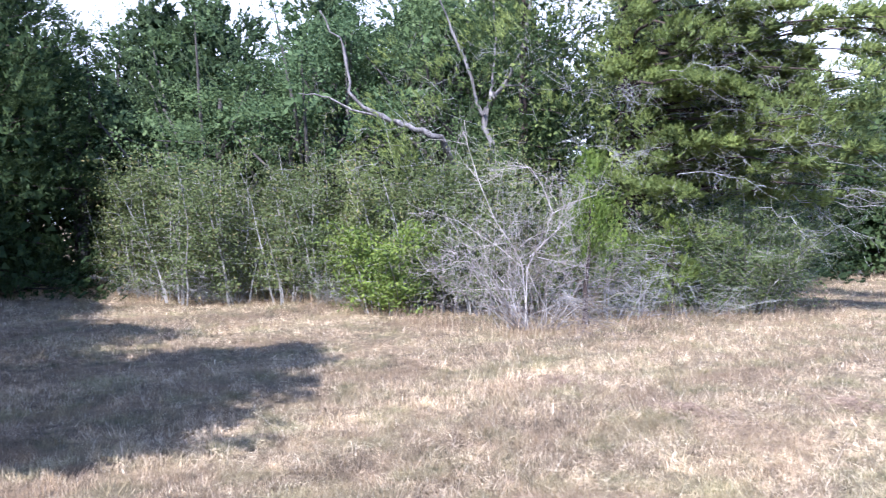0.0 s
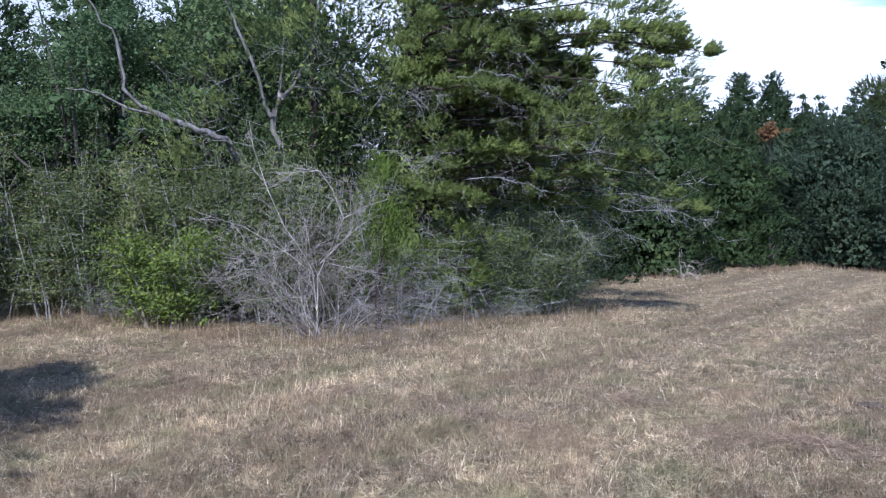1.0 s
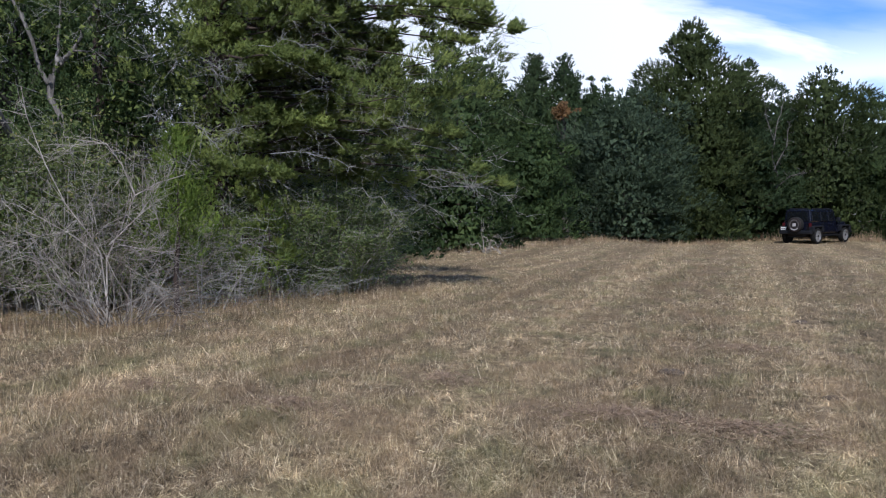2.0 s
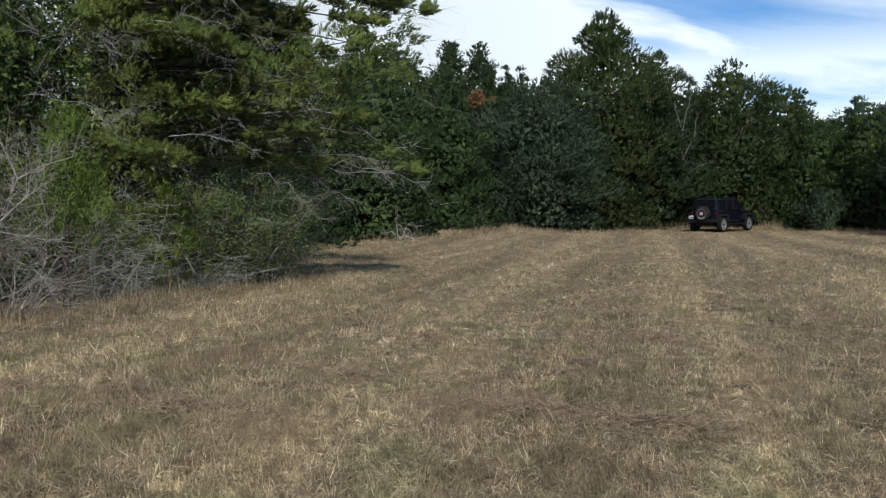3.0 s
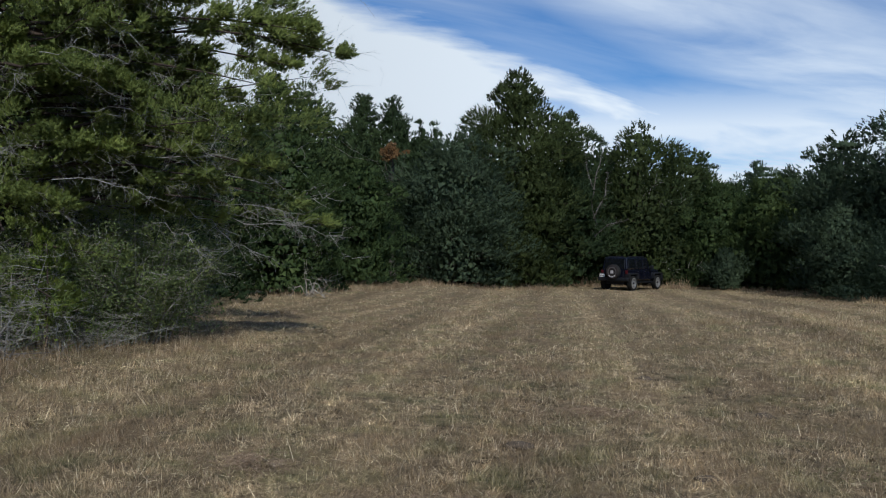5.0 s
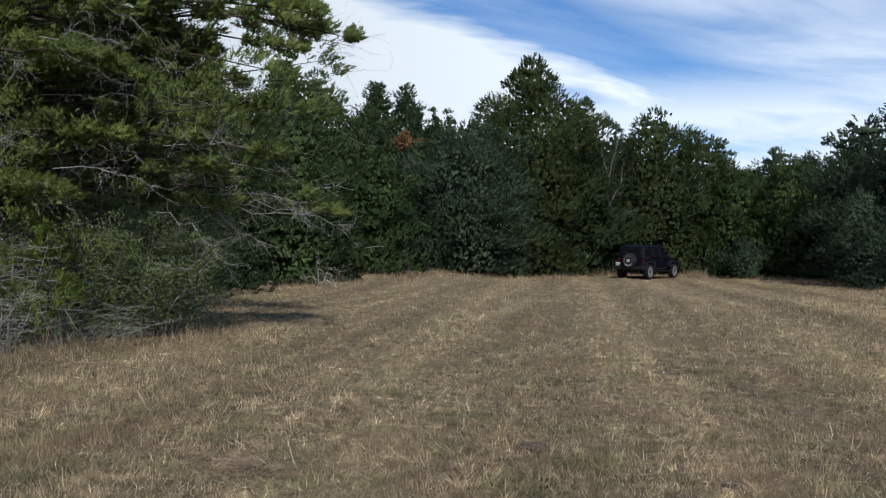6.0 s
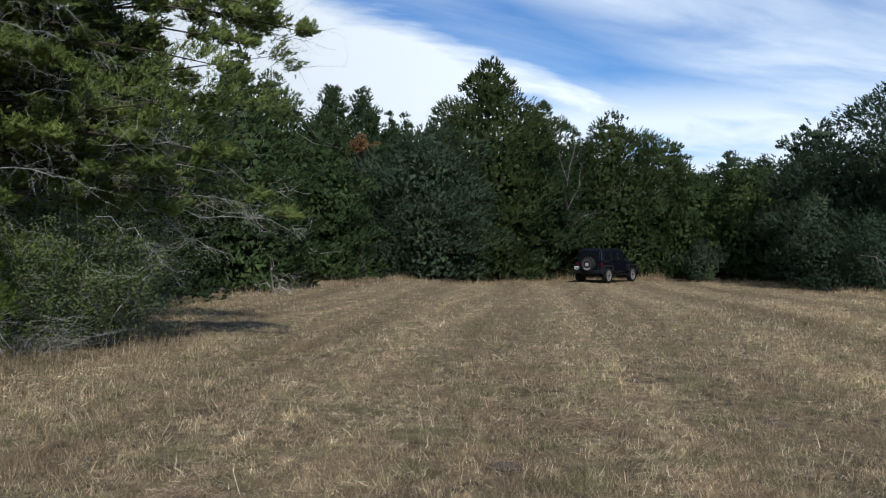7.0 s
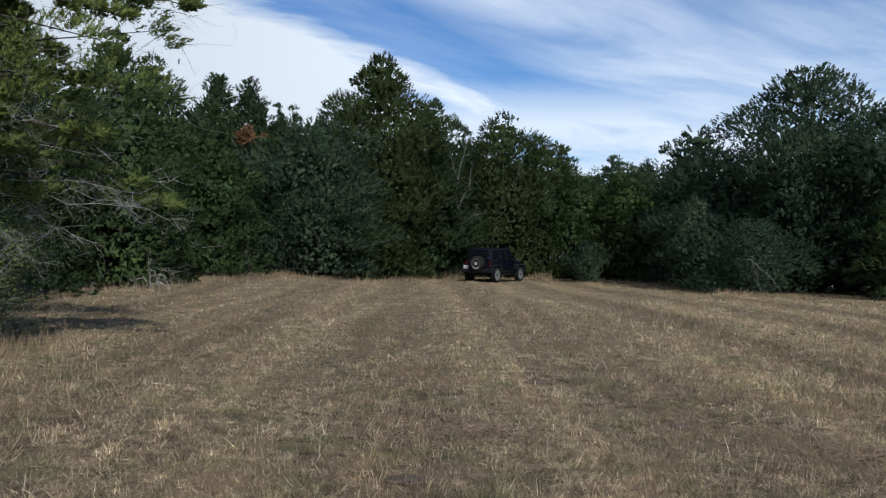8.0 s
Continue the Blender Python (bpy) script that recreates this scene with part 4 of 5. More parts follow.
# along the side, beyond the near thicket
evergreen("oak_tree", (-12.6, 30.2), 8.9, 2.7, 31, "slender leafy oak with an open ragged top", "spire", 51, 126, 0.26, 15, (0.085, 0.046), material="oak", ragged=0.34, group="oaks round the clearing", wood="bark_oak")
evergreen("cedar_tree", (-10.9, 27.5), 6.6, 2.6, 32, CEDAR, "dome", 51, 129, 0.26, 13, (0.095, 0.037), material="cedar_mid", dead=0.2, ragged=0.22, wide=0.25)
evergreen("cedar_tree", (-9.6, 33.0), 5.2, 2.5, 33, CEDAR, "dome", 48, 122, 0.27, 13, (0.1, 0.04), material="cedar_mid", ragged=0.2, wide=0.25)
live_oak("oak_tree", (-12.9, 35.0), 8.9, 3.4, 34, "pale green oak among the cedars", 51, 129, 0.34, 12, (0.085, 0.05), material="oak", ragged=0.32)
evergreen("cedar_tree", (-13.6, 54.5), 12.4, 2.9, 35, "thin cedar with an open crown and bare trunk", "dome", 74, 52, 0.42, 12, (0.13, 0.05), base=0.42, ragged=0.34, thick=0.45, wide=0.27)
evergreen("cedar_tree", (-15.2, 53.5), 12.6, 3.1, 36, "thin cedar with an open crown and bare trunk", "dome", 78, 52, 0.42, 12, (0.13, 0.05), base=0.4, ragged=0.34, thick=0.45, wide=0.27)
slim = evergreen("cedar_tree", (-10.4, 55.2), 10.9, 1.5, 37, "slim pointed cedar among other trees", "spire", 45, 46, 0.4, 11, (0.15, 0.05), wide=0.32)
for x, y, turn, size in ((-11.3, 54.8, 70, 1.0), (-9.2, 55.4, 200, 0.97), (-12.6, 54.0, 290, 0.97)):
    copy_thing(slim, at_place(x, y, turn, size))
oak("oak_tree", (-10.4, 42.3), 7.5, 1.4, 40, "thin oak with rust-brown autumn leaves", 2200, leaf=(0.0936, 0.0504), material="rust", lobes=16, skirt=0.84, core=60, lobe=0.2)

# the great cedar over the near corner, and its neighbours
evergreen("cedar_tree", (-9.5, 10.9), 10.5, 5.2, 51, "old spreading cedar with drooping limbs and dead grey twigs", "great", 150, 156, 0.2, 22, (0.066, 0.019), base=0.1, material="cedar",
          wide=0.115, thick=0.55, droop=0.16, trunk_r=0.24, ragged=0.3, upright=0.2, dead=0.8, gap=(-1.0, 0.22, 0.8), limbs=12, longest=0.85, inside=9000, holes=(1.9, -0.13),
          reach=((-3.5, 11.3, 4.45, 0.9), (-4.0, 10.9, 4.75, 1.1), (-4.6, 11.6, 4.7, 1.2), (-4.4, 11.2, 4.3, 0.9), (-4.2, 12.7, 1.85, 0.8), (-4.7, 12.4, 2.2, 1.0), (-4.9, 11.7, 2.75, 1.1), (-5.2, 10.9, 2.5, 1.1), (-5.0, 12.0, 3.5, 1.0),
                 (-5.4, 12.8, 2.6, 1.1), (-5.6, 11.6, 1.9, 1.0), (-5.8, 11.0, 3.9, 1.0), (-6.6, 10.0, 2.9, 1.0), (-6.9, 9.2, 2.0, 0.9),
                 (-5.9, 11.3, 4.3, 1.1), (-5.8, 11.9, 4.0, 1.2), (-5.6, 12.2, 3.4, 1.2), (-6.2, 10.6, 4.2, 1.1), (-6.9, 10.6, 5.0, 1.1), (-6.4, 11.6, 4.7, 1.1), (-6.4, 12.6, 3.0, 1.1),
                 (-6.2, 9.6, 4.6, 1.0), (-6.0, 9.9, 3.6, 1.0), (-5.7, 10.4, 5.2, 1.1), (-6.6, 9.4, 3.9, 1.0), (-5.5, 10.3, 3.1, 0.9), (-6.4, 9.7, 5.5, 1.1), (-5.9, 10.5, 5.9, 1.1)),
          bare=((-6.9, 11.2, 3.1, -4.75, 12.0, 2.95), (-6.6, 11.4, 2.8, -4.9, 11.95, 2.65), (-6.5, 11.5, 2.3, -4.5, 12.1, 2.15), (-6.2, 11.6, 2.1, -3.9, 12.3, 1.8), (-5.9, 11.7, 2.2, -4.6, 12.2, 1.95),
                (-6.2, 11.3, 2.2, -5.1, 11.9, 1.3), (-6.6, 10.9, 2.0, -5.6, 11.4, 1.2), (-7.2, 9.9, 3.6, -5.7, 10.5, 3.5), (-7.4, 9.6, 2.6, -6.0, 9.9, 2.3), (-7.6, 9.3, 4.3, -6.2, 9.7, 4.2)))
evergreen("cedar_tree", (-11.2, 9.6), 9.2, 2.3, 52, "dark cedar around a dead snag", "dome", 90, 104, 0.18, 20, (0.062, 0.018), base=0.1, material="cedar_mid", wide=0.22, thick=0.45, droop=0.12, ragged=0.3, dead=0.15, holes=(1.7, -0.12))
evergreen("cedar_sapling", (-8.05, 7.85), 2.85, 0.9, 53, "young yellow-green cedar behind the dead bush", "cone", 34, 24, 0.42, 20, (0.07, 0.014), base=0.2, material="cedar_young", wide=0.3, thick=0.5, droop=-0.2, upright=1.0, inside=40, ragged=0.3, holes=(2.0, -0.1))
evergreen("cedar_sapling", (-7.6, 9.7), 1.8, 0.8, 54, "young green cedar among shrubs", "cone", 26, 18, 0.3, 18, (0.065, 0.013), material="cedar_young", wide=0.3, thick=0.5, droop=-0.05, upright=0.7, inside=40, ragged=0.3, holes=(2.0, -0.1))
oak("oak_tree", (-14.4, 10.6), 8.9, 3.6, 55, "leafy green oak behind the thicket", 44000, leaf=(0.053, 0.03), lobes=54, material="oak_sunlit", skirt=0.1, near=True)
oak("oak_tree", (-16.2, 8.0), 8.1, 3.4, 56, "leafy green oak behind the thicket", 44000, leaf=(0.053, 0.03), lobes=50, material="oak_sunlit", skirt=0.1, near=True)
back_oak = oak("oak_tree", (-18.9, 6.4), 7.8, 3.3, 57, "leafy green oak behind the thicket", 38000, leaf=(0.053, 0.03), lobes=44, material="oak_sunlit", skirt=0.1, near=True)
evergreen("cedar_tree", (-20.3, 1.2), 9.6, 3.9, 58, "large dark cedar with low shaded branches", "dome", 130, 99, 0.26, 18, (0.085, 0.028), base=0.03, material="cedar_mid", wide=0.2, droop=0.12, trunk_r=0.2, ragged=0.22)
# unseen cedar out of view, added to throw the shadow on the grass
shade = evergreen("cedar_tree", (-5.3, -6.1), 9.4, 2.2, 59, "tall dark unseen cedar added to shade the grass", "dome", 90, 39, 0.6, 9, (0.3, 0.12), material="cedar_shaded")
# more unseen cedars that widen this shadow and cut the sky light
for x, y, turn, size in ((-8.3, -6.9, 120, 1.3), (-11.4, -6.8, 250, 1.4), (-14.8, -7.2, 20, 1.55), (-18.0, -7.4, 200, 1.6), (-9.9, -10.4, 80, 1.4), (-13.6, -11.0, 300, 1.4)):
    copy_thing(shade, at_place(x, y, turn, size, 0.75))

for x, y, turn, size in ((-22.3, 4.4, 130, 1.0), (-24.0, 2.6, 220, 1.05)):
    copy_thing(back_oak, at_place(x, y, turn, size))

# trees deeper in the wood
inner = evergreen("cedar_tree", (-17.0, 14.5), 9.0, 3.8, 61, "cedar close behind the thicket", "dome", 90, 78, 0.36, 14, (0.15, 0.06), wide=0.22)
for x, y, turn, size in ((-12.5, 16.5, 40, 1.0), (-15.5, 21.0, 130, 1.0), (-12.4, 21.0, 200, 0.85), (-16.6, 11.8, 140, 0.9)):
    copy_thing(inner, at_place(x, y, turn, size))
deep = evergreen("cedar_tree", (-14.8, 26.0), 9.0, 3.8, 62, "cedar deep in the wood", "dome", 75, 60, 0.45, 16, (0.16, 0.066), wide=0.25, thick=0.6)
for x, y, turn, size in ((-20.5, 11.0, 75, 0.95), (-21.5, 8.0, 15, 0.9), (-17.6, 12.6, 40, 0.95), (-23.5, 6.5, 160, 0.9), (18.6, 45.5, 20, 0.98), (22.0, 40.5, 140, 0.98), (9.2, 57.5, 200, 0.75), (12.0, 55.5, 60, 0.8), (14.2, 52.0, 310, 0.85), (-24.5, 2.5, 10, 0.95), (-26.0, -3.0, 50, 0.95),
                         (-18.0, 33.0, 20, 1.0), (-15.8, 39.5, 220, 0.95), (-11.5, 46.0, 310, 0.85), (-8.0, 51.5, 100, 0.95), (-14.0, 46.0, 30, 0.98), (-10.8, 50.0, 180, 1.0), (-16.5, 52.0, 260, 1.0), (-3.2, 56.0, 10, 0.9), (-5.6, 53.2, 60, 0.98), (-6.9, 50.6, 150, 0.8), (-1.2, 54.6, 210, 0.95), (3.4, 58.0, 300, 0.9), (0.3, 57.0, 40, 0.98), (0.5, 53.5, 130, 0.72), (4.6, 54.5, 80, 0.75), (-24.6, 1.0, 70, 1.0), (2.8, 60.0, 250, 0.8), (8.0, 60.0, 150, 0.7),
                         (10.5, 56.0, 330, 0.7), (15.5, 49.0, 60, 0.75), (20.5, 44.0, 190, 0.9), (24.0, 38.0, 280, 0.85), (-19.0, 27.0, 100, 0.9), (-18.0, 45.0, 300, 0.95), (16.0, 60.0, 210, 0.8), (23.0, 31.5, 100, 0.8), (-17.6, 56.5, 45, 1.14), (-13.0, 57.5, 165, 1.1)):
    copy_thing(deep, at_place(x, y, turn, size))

# ---- the near thicket ----
kinds = [shrub("yaupon_shrub", (-13.6 - 0.7 * i, 6.6 - 0.8 * i), 3.1 + 0.2 * (i % 3), 1.0, 70 + i, "tall thin shrub with grey stems and small leaves", 8, 6000, leaf=(0.062, 0.034)) for i in range(4)]
rng = np.random.default_rng(77)
edge = [(-18.4, 3.5), (-16.2, 4.9), (-14.0, 6.6), (-12.0, 7.6), (-9.9, 7.9)]
for i in range(34):
    s = rng.random() * 3.99
    k = int(s)
    x = edge[k][0] * (1 - s + k) + edge[k + 1][0] * (s - k) - abs(rng.normal()) * 0.8
    y = edge[k][1] * (1 - s + k) + edge[k + 1][1] * (s - k) + abs(rng.normal()) * 0.8
    copy_thing(kinds[i % 4], at_place(x, y, rng.uniform(0, 360), rng.uniform(0.8, 1.1), rng.uniform(0.85, 1.1)))
for i, (x, y, turn, size) in enumerate(((-11.0, 7.6, 20, 1.0), (-10.2, 7.6, 110, 0.95), (-9.6, 7.9, 200, 0.9), (-11.7, 7.3, 300, 1.0), (-12.6, 7.0, 60, 1.0), (-9.9, 8.6, 150, 1.05))):
    copy_thing(kinds[i % 4], at_place(x, y, turn, size))
shrub("leafy_shrub", (-11.3, 6.1), 1.9, 1.0, 80, "low bush with bright yellow-green leaves", 16, 11000, (0.066, 0.038), "bright", 10, arch=0.3)
corner = shrub("leafy_shrub", (-7.45, 12.0), 2.75, 1.3, 81, "dense green leafy bush with bare arching stems", 26, 24000, (0.046, 0.028), "corner", 13, arch=0.36)
copy_thing(corner, at_place(-8.0, 11.6, 100, 0.9))
copy_thing(corner, at_place(-8.0, 13.6, 220, 0.85))
copy_thing(corner, at_place(-8.9, 10.4, 320, 0.75))
grey = shrub("bare_shrub", (-8.4, 8.9), 1.6, 1.5, 82, "low leafless grey bush of fine twigs", 13, 1800, (0.04, 0.02), "corner", 18, arch=0.5, wood="twig")
copy_thing(grey, at_place(-7.7, 10.5, 140, 0.8, 0.7))
copy_thing(corner, at_place(-7.7, 11.7, 40, 0.8))
copy_thing(grey, at_place(-15.6, 4.9, 60, 0.7))
copy_thing(grey, at_place(-13.2, 6.6, 250, 0.65))
copy_thing(grey, at_place(-17.0, 4.2, 10, 0.7))


def dead_bush():
    """A tangle of fallen and leaning grey limbs with fine bare twigs."""
    rng = np.random.default_rng(90)
    bush = thing("dead_bush", (-8.3, 6.7, float(ground_z(-8.3, 6.7))), "bare dead bush, a tangle of pale grey branches", "bush")
    limbs = [[(-8.22, 6.61, 0.0), (-8.3, 6.54, 1.07), (-8.41, 6.43, 1.37), (-8.6, 6.24, 1.75), (-8.78, 6.06, 2.33), (-8.92, 5.9, 2.98), (-8.96, 5.86, 3.38)],
             [(-8.25, 6.58, 0.0), (-8.24, 6.59, 0.99), (-7.94, 6.86, 1.89), (-7.7, 7.07, 2.07), (-7.41, 7.31, 2.19)],
             [(-8.21, 6.62, 1.19), (-7.93, 6.87, 1.57), (-7.7, 7.08, 1.83)],
             [(-7.94, 6.86, 1.89), (-8.07, 6.75, 2.33), (-8.21, 6.62, 2.62), (-8.47, 6.37, 2.66)],
             [(-8.12, 6.7, 1.19), (-7.72, 7.05, 1.07), (-7.33, 7.37, 1.0)],
             [(-8.27, 6.56, 0.99), (-8.55, 6.29, 1.33), (-9.02, 5.79, 1.76), (-9.36, 5.4, 1.92)],
             [(-8.33, 6.5, 0.65), (-8.67, 6.17, 0.67), (-9.14, 5.66, 0.62)],
             [(-8.06, 6.75, 0.89), (-7.79, 7.0, 0.63), (-7.67, 7.1, 0.41)],
             [(-8.49, 6.35, 1.41), (-8.82, 6.01, 1.34), (-9.18, 5.61, 1.19)]]
    base = np.array([-8.3, 6.7, 0])
    for j, l in enumerate(limbs):
        st = Sticks()
        pts = np.array(l) - base
        r = (0.012, 0.014, 0.013, 0.01, 0.008, 0.009, 0.008, 0.008, 0.007)[j]
        st.tube(pts, np.linspace(r, r * 0.35, len(pts)), 6)
        twigs_from(st, rng, pts, 0.0045, 16, 0.8, 0.9, 3, 0.0)
        st.make("branch", MAT["dead"], bush, "weathered pale grey branch", smooth=False)
    # thin crossing stems that rise from a narrow foot and lean out
    foot = np.array([0.12, 0.08, 0.0])
    for j in range(46):
        a = rng.uniform(0, 6.28)
        p0 = foot + np.array([math.cos(a), math.sin(a), 0]) * 0.42 * math.sqrt(rng.random())
        lean = rng.uniform(0.55, 1.25)
        pts = wander(rng, p0, (math.cos(a) * lean, math.sin(a) * lean, rng.uniform(0.7, 1.7)), rng.uniform(1.3, 2.9), 6, 0.34, -0.03)
        pts[:, 2] = np.maximum(pts[:, 2], 0.03)
        st = Sticks()
        st.tube(pts, np.linspace(0.0075, 0.0025, 7), 4)
        twigs_from(st, rng, pts[2:], 0.0027, 11, 0.7, 1.1, 3, 0.05)
        st.make("branch", MAT["dead"] if j % 3 == 0 else MAT["dead_brown"], bush, smooth=False)
    # a haze of fine upright twigs on the side of the wood
    for j in range(10):
        a = rng.uniform(1.6, 4.2)
        pts = wander(rng, foot + np.array([math.cos(a), math.sin(a), 0]) * 0.6 * rng.random(), (math.cos(a) * 0.6, math.sin(a) * 0.6, 1.0), rng.uniform(1.9, 2.8), 7, 0.3)
        st = Sticks()
        st.tube(pts, np.linspace(0.008, 0.0025, 8), 5)
        twigs_from(st, rng, pts[3:], 0.003, 13, 0.55, 0.9, 3, 0.1)
        st.make("branch", MAT["dead"], bush, smooth=False)


dead_bush()


def deadwood(name, label, limbs, seed, twigs=6, wood="snag"):
    rng = np.random.default_rng(seed)
    base = np.array(limbs[0][0][0])
    base[2] = float(ground_z(base[0], base[1]))
    tree = thing(name, tuple(base), label, "dead tree")
    for pts, r0, r1 in limbs:
        st = Sticks()
        p = np.array(pts, float) - base
        fine = np.concatenate([p[:-1] + (p[1:] - p[:-1]) * q for q in (0, 0.25, 0.5, 0.75)], 1).reshape(-1, 3)
        fine = np.concatenate([fine, p[-1:]])
        fine[1:-1] += rng.normal(size=(len(fine) - 2, 3)) * r0 * 0.42
        st.tube(fine, np.linspace(r0, r1, len(fine)) * rng.uniform(0.72, 1.22, len(fine)), 8)
        twigs_from(st, rng, fine, max(0.006, r1 * 0.5), twigs, 0.5, 0.8, 2)
        st.make("limb", MAT[wood], tree, "weathered grey limb", smooth=True)
    return tree


deadwood("dead_snag", "broken grey dead trunk standing among cedars", [
    ([(-11.3, 8.9, 0), (-11.28, 8.85, 2.7), (-11.43, 8.69, 3.95), (-11.31, 8.83, 4.35)], 0.09, 0.065),
    ([(-11.35, 8.8, 4.2), (-11.15, 8.95, 4.5), (-10.93, 9.17, 5.0), (-10.75, 9.35, 6.2), (-10.7, 9.45, 6.7)], 0.055, 0.018),
    ([(-11.35, 8.8, 4.2), (-11.3, 8.84, 4.85), (-11.26, 8.85, 5.5), (-11.31, 8.8, 6.6)], 0.028, 0.012),
    ([(-11.45, 8.69, 3.9), (-11.65, 8.45, 4.85), (-11.85, 8.2, 5.6), (-12.05, 8.0, 6.3)], 0.042, 0.016),
    ([(-11.15, 8.95, 4.5), (-10.9, 9.2, 4.5)], 0.028, 0.01)], 93, 3)
deadwood("fallen_tree", "leaning dead grey trunk caught in the thicket", [
    ([(-12.6, 9.4, 0.0), (-12.3, 8.9, 2.6), (-12.0, 8.05, 3.45), (-12.25, 7.5, 3.6), (-12.5, 7.1, 3.76), (-12.95, 6.45, 4.27), (-13.05, 6.3, 5.18), (-13.3, 5.95, 5.9)], 0.1, 0.016),
    ([(-12.5, 7.1, 3.76), (-12.9, 6.5, 3.93), (-13.2, 6.1, 4.2), (-13.5, 5.6, 4.25)], 0.032, 0.01)], 94, 3)
deadwood("fallen_branch", "small heap of pale arching dead branches in the grass", [
    ([(-9.2, 25.9, 0.0), (-9.0, 25.75, 0.5), (-8.8, 25.65, 0.45), (-8.6, 25.6, 0.05)], 0.022, 0.01),
    ([(-9.3, 25.9, 0.0), (-9.25, 25.7, 0.62), (-9.1, 25.6, 0.6), (-8.9, 25.5, 0.1)], 0.02, 0.008),
    ([(-9.2, 25.9, 0.1), (-8.95, 25.7, 0.25), (-8.55, 25.55, 0.03)], 0.035, 0.018),
    ([(-9.3, 25.9, 0.05), (-9.45, 25.7, 0.4), (-9.6, 25.6, 0.35), (-9.75, 25.5, 0.02)], 0.018, 0.008),
    ([(-9.25, 25.9, 0.0), (-9.35, 25.75, 0.75), (-9.2, 25.7, 0.95)], 0.014, 0.006),
    ([(-9.15, 25.9, 0.0), (-8.95, 25.8, 0.6), (-8.7, 25.7, 0.7), (-8.5, 25.65, 0.45)], 0.014, 0.006)], 95, 6, "dead")
deadwood("fallen_branch", "pale dead branch leaning at the wood's edge", [
    ([(11.6, 32.6, 0.0), (11.1, 32.3, 1.22), (10.4, 32.1, 1.3)], 0.013, 0.006),
    ([(11.1, 32.3, 1.2), (11.7, 32.0, 0.6), (12.1, 31.8, 0.0)], 0.012, 0.006)], 96, 7)
deadwood("dead_tree", "bare grey dead tree between the cedars", [
    ([(0.8, 52.0, 0), (0.6, 51.4, 2.2), (-0.1, 48.4, 4.2), (0.1, 47.9, 6.0), (0.5, 47.9, 7.4)], 0.05, 0.012),
    ([(0.0, 48.4, 3.6), (0.6, 48.0, 4.9), (0.8, 47.9, 6.2)], 0.034, 0.012),
    ([(0.1, 49.0, 2.6), (0.9, 48.3, 3.3), (1.5, 48.2, 3.4)], 0.03, 0.012),
    ([(0.0, 48.0, 5.2), (-0.4, 47.9, 6.4), (-0.5, 47.9, 7.3)], 0.028, 0.012)], 97, 26)


# ---- the parked car ----
def plain(name, color, rough, metal=0.0, coat=0.0, grime=0.25):
    n = Nodes(name)
    f1 = n.noise(3.0, 4.0)
    col = n.mix(n.ramp(f1, [(0.4, (0, 0, 0)), (0.75, (grime, grime, grime))]), color, (0.16, 0.13, 0.1))
    n.surface(col, rough, metal=metal, coat=coat, spec=0.25)
    return n.mat


def car_glass():
    n = Nodes("tinted_glass")
    n.surface((0.006, 0.007, 0.009), 0.06, spec=0.6)
    return n.mat


PAINT = plain("dark_car_paint", (0.005, 0.006, 0.013), 0.2, coat=0.6, grime=0.012)
PLASTIC = plain("black_plastic", (0.008, 0.009, 0.012), 0.6, grime=0.02)
RUBBER = plain("tyre_rubber", (0.009, 0.009, 0.009), 0.9, grime=0.04)
ALLOY = plain("alloy", (0.45, 0.45, 0.46), 0.3, 0.7)
RED = plain("tail_lamp_red", (0.055, 0.008, 0.011), 0.25, grime=0.0)
WHITE = plain("white_paint", (0.75, 0.75, 0.74), 0.5, grime=0.1)
COVER = plain("spare_cover_vinyl", (0.015, 0.012, 0.013), 0.65, grime=0.09)
GREY = plain("grey_vinyl", (0.085, 0.078, 0.08), 0.6, grime=0.3)
EMBLEM = plain("faded_emblem", (0.42, 0.4, 0.41), 0.5, grime=0.3)
GLASS = car_glass()


def block(x0, x1, y0, y1, z0, z1, bevel=0.03, top=None):
    """A bevelled block; top gives (inset x, inset y front, inset y rear) of its upper face."""
    bm = bmesh.new()
    ix, f, r = top or (0, 0, 0)
    pts = [(x0, y0, z0), (x1, y0, z0), (x1, y1, z0), (x0, y1, z0), (x0 + ix, y0 + r, z1), (x1 - ix, y0 + r, z1), (x1 - ix, y1 - f, z1), (x0 + ix, y1 - f, z1)]
    v = [bm.verts.new(p) for p in pts]
    for q in ((3, 2, 1, 0), (4, 5, 6, 7), (0, 1, 5, 4), (1, 2, 6, 5), (2, 3, 7, 6), (3, 0, 4, 7)):
        bm.faces.new([v[k] for k in q])
    if bevel:
        bmesh.ops.bevel(bm, geom=list(bm.edges), offset=bevel, segments=2, profile=0.5, affect="EDGES")
    return bm


def ring(profile, k):
    """A turned body round the x axis from (x, r) pairs."""
    bm = bmesh.new()
    rows = [[bm.verts.new((x, r * math.cos(i * 2 * math.pi / k), r * math.sin(i * 2 * math.pi / k))) for i in range(k)] for x, r in profile]
    for a, b in zip(rows, rows[1:]):
        for i in range(k):
            bm.faces.new((a[i], a[(i + 1) % k], b[(i + 1) % k], b[i]))
    for row in (rows[0], rows[-1]):
        bm.faces.new(row)
    return bm


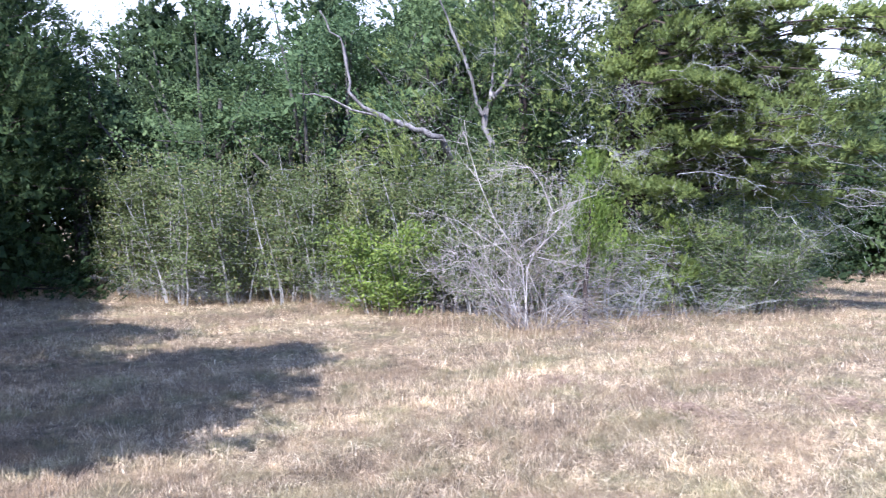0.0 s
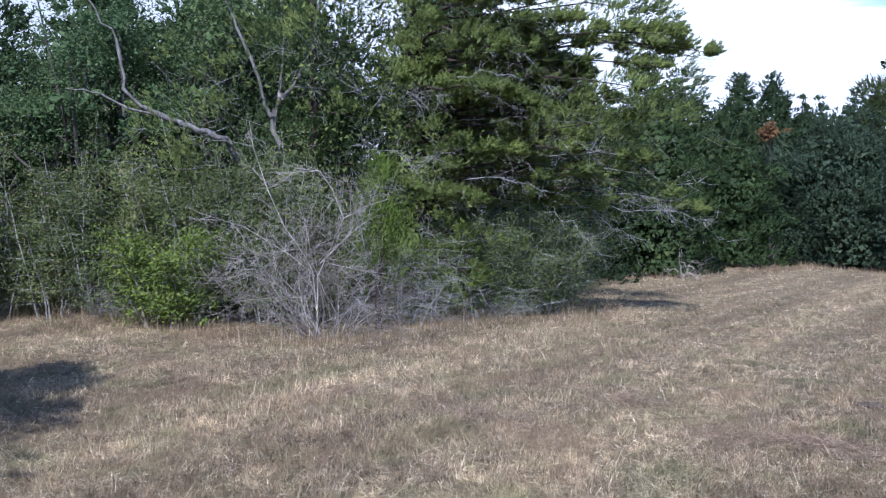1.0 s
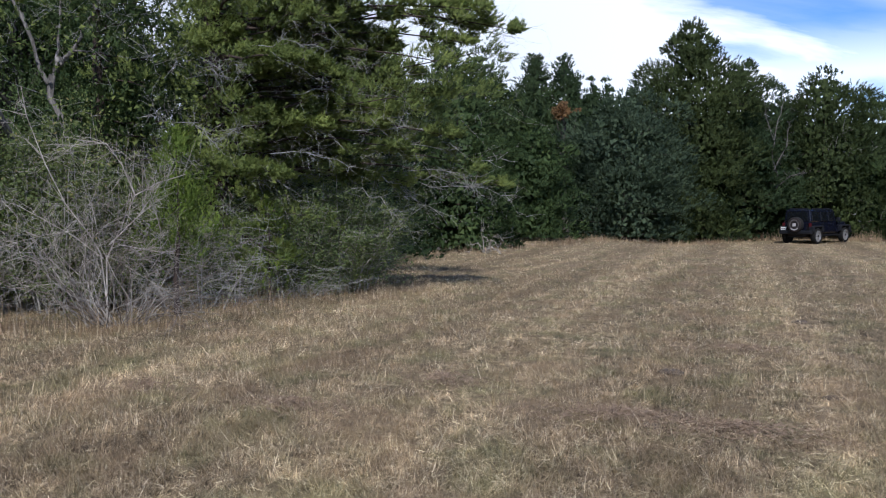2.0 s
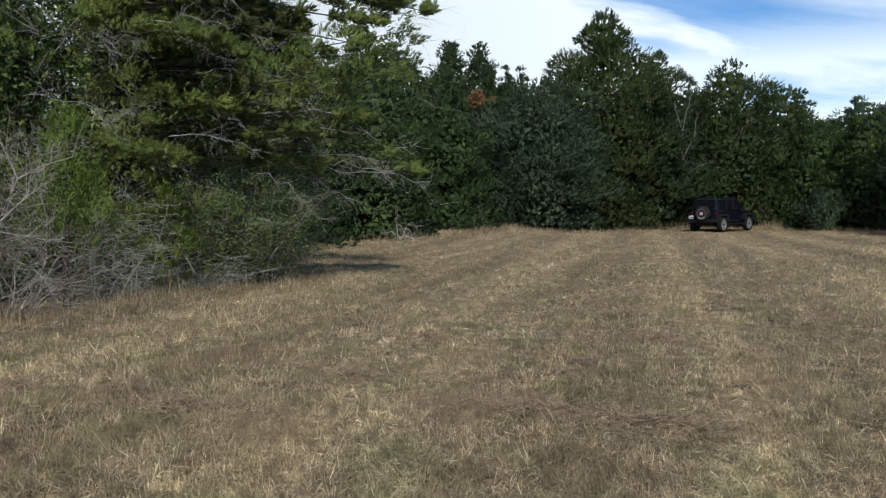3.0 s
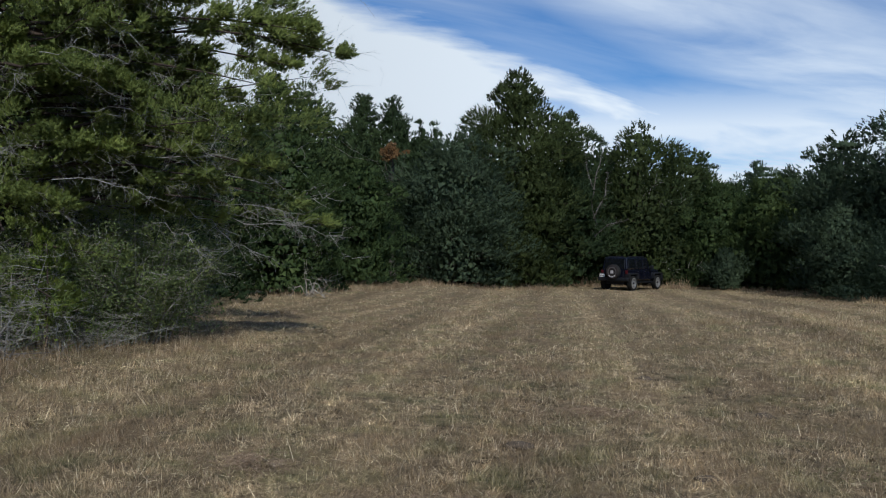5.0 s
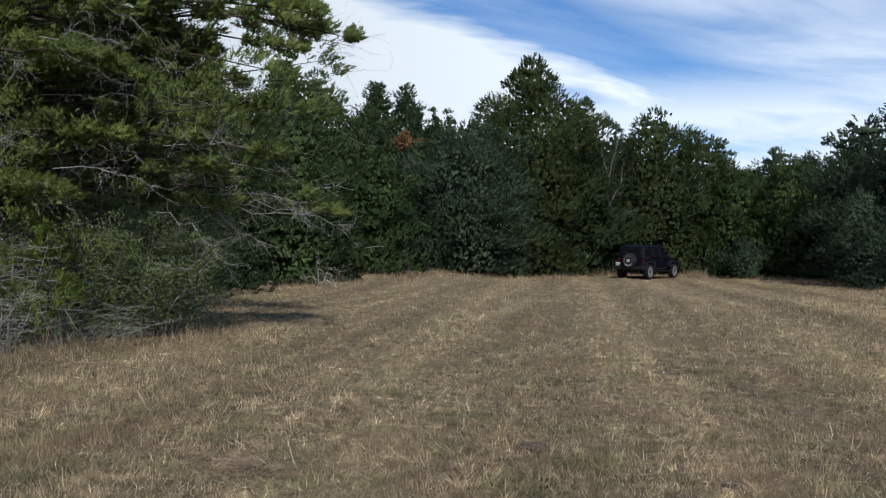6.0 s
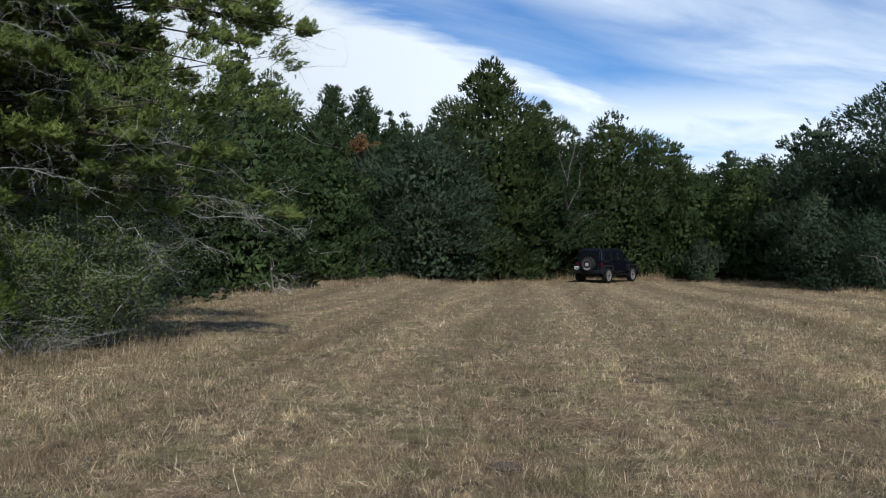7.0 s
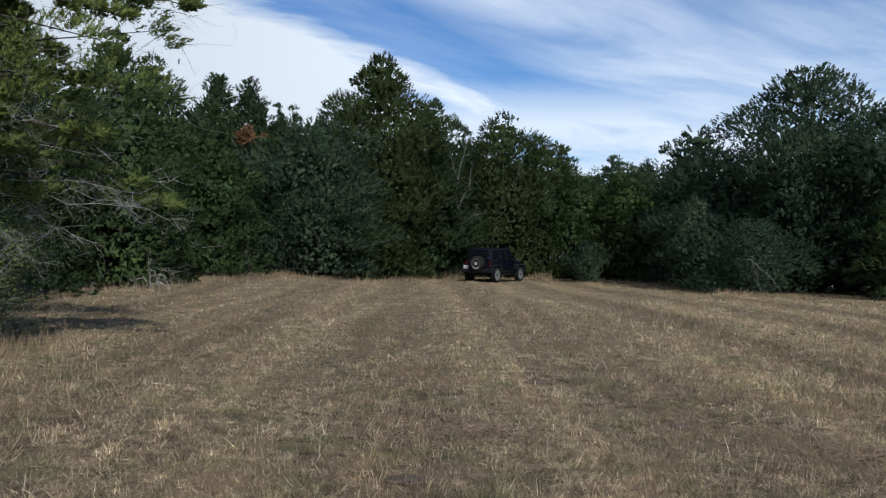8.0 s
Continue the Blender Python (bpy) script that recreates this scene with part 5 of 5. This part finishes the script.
def wheel_into(car, name, m, cover=False):
    w = part(name, ring([(-0.12, 0.3), (-0.125, 0.39), (-0.09, 0.41), (0.09, 0.41), (0.125, 0.39), (0.12, 0.3), (0.03, 0.28)], 32), RUBBER, car, "black all-terrain tyre")
    w.matrix_basis = m
    if cover:
        part("tyre_cover", ring([(0.10, 0.395), (0.15, 0.37), (0.165, 0.3), (0.155, 0.23)], 28), COVER, w, "dusty brown-black spare wheel cover")
        part("cover_ring", ring([(0.15, 0.23), (0.166, 0.265), (0.166, 0.22), (0.15, 0.215)], 28), GREY, w, "grey ring on the cover")
        part("emblem", block(0.155, 0.172, -0.085, 0.085, -0.08, 0.08, 0.004), EMBLEM, w, "pale shield-shaped emblem")
        for i in range(15):
            a = radians(60 + i * 10 if i < 7 else 228 + (i - 7) * 12)
            bar = part("emblem_bar", block(0.155, 0.17, -0.018, 0.018, -0.03, 0.03, 0.0), GREY if i < 7 else EMBLEM, w)
            bar.matrix_basis = pose(0, 0.29 * math.cos(a) * 0.9, 0.29 * math.sin(a) * 0.9, math.degrees(a) - 90)
        return w
    part("rim", ring([(0.02, 0.285), (0.115, 0.29), (0.12, 0.23), (0.06, 0.25), (0.05, 0.06)], 28), ALLOY, w, "silver alloy rim")
    for i in range(5):
        sp = part("spoke", block(0.055, 0.1, -0.035, 0.035, 0.04, 0.27, 0.008), ALLOY, w)
        sp.matrix_basis = pose(0, 0, 0, i * 72)
    part("hub", ring([(0.05, 0.07), (0.115, 0.06), (0.12, 0.02)], 16), PLASTIC, w)
    return w


def build_car(x, y, heading):
    car = thing("off_road_car", (x, y, float(ground_z(x, y))), "dark boxy four-door off-road car with a spare wheel, parked on grass", "car")
    car.rotation_euler = (0, 0, radians(-heading))
    part("body", block(-0.78, 0.78, -1.98, 0.95, 0.52, 1.13, 0.05), PAINT, car)
    part("hood", block(-0.68, 0.68, 0.95, 1.98, 0.72, 1.14, 0.06, (0.05, 0.06, 0.0)), PAINT, car)
    part("grille", block(-0.62, 0.62, 1.98, 2.05, 0.66, 1.08, 0.02), PAINT, car)
    part("chassis", block(-0.55, 0.55, -1.95, 1.95, 0.34, 0.55, 0.03), PLASTIC, car)
    part("hard_top", block(-0.76, 0.76, -1.96, 0.62, 1.13, 1.80, 0.06, (0.09, 0.12, 0.07)), PAINT, car, "black removable hard top")
    part("windscreen_frame", block(-0.74, 0.74, 0.5, 0.78, 1.13, 1.76, 0.03, (0.08, 0.22, 0.02)), PAINT, car)
    part("windscreen", block(-0.62, 0.62, 0.62, 0.80, 1.18, 1.70, 0.01, (0.05, 0.19, 0.0)), GLASS, car, "windscreen glass")
    part("rear_window", block(-0.6, 0.6, -1.985, -1.93, 1.17, 1.7, 0.01, (0.04, 0.0, 0.05)), GLASS, car, "dark tinted rear window")
    for s in (-1, 1):
        for y0, y1 in ((-1.82, -1.02), (-0.9, -0.2), (-0.1, 0.5)):
            bm = block(0.70, 0.775, y0, y1, 1.19, 1.66, 0.008, (0.0, 0.02, 0.02))
            for v in bm.verts:
                v.co.x -= (v.co.z - 1.19) * 0.135
                v.co.x *= s
            part("side_window", bm, GLASS, car, "dark tinted side window")
        for y0, y1 in ((-0.95, -0.16), (-0.12, 0.72)):
            d = part("door", block(min(s * 0.775, s * 0.8), max(s * 0.775, s * 0.8), y0, y1, 0.58, 1.14, 0.01), PAINT, car)
            part("door_handle", block(min(s * 0.795, s * 0.825), max(s * 0.795, s * 0.825), y0 + 0.06, y0 + 0.2, 1.0, 1.04, 0.006), PLASTIC, d)
        part("side_step", block(min(s * 0.7, s * 0.86), max(s * 0.7, s * 0.86), -0.95, 0.9, 0.4, 0.46, 0.02), PLASTIC, car)
        for yc in (-1.475, 1.475):
            for y0, y1, z0, z1 in ((-0.56, -0.4, 0.62, 0.92), (-0.46, 0.46, 0.86, 0.95), (0.4, 0.58, 0.62, 0.92)):
                part("fender_flare", block(min(s * 0.66, s * 0.935), max(s * 0.66, s * 0.935), yc + y0, yc + y1, z0, z1, 0.03), PLASTIC, car)
            m = pose(s * 0.79, yc, 0.40, 0, 0, 0 if s > 0 else 180)
            wheel_into(car, "wheel", m)
        part("tail_light", block(min(s * 0.66, s * 0.8), max(s * 0.66, s * 0.8), -2.03, -1.96, 0.84, 1.1, 0.012), RED, car, "red tail light")
        mir = part("mirror", block(min(s * 0.86, s * 1.05), max(s * 0.86, s * 1.05), 0.52, 0.64, 1.16, 1.36, 0.03), PLASTIC, car)
        part("mirror_arm", block(min(s * 0.74, s * 0.9), max(s * 0.74, s * 0.9), 0.55, 0.61, 1.18, 1.23, 0.01), PLASTIC, mir)
        part("tail_corner", block(min(s * 0.58, s * 0.785), max(s * 0.58, s * 0.785), -2.0, -1.9, 0.6, 1.14, 0.02), PAINT, car)
    part("tailgate", block(-0.56, 0.56, -2.01, -1.95, 0.58, 1.14, 0.015), PAINT, car)
    part("rear_bumper", block(-0.9, 0.9, -2.2, -1.96, 0.5, 0.7, 0.05), PLASTIC, car)
    part("front_bumper", block(-0.88, 0.88, 2.02, 2.25, 0.5, 0.7, 0.05), PLASTIC, car)
    plate = part("number_plate", block(-0.86, -0.56, -2.07, -2.05, 0.72, 0.88, 0.004), WHITE, car, "white number plate")
    for i in range(5):
        part("plate_bar", block(-0.82 + i * 0.046, -0.795 + i * 0.046, -2.078, -2.069, 0.76, 0.84, 0.0), GREY, plate)
    part("plate_lamp", block(-0.86, -0.56, -2.06, -1.98, 0.88, 0.93, 0.01), PLASTIC, car)
    part("aerial", ring([(0.0, 0.006), (0.75, 0.003)], 6), PLASTIC, car).matrix_basis = pose(0.6, 1.2, 1.1, 0, -90, 0)
    part("roof_rail", block(-0.62, -0.58, -1.6, 0.3, 1.8, 1.86, 0.01), PLASTIC, car)
    part("roof_rail", block(0.58, 0.62, -1.6, 0.3, 1.8, 1.86, 0.01), PLASTIC, car)
    wheel_into(car, "spare_wheel", pose(0.02, -2.16, 1.0, 0, 0, -90), cover=True)


build_car(2.15, 47.6, 29)
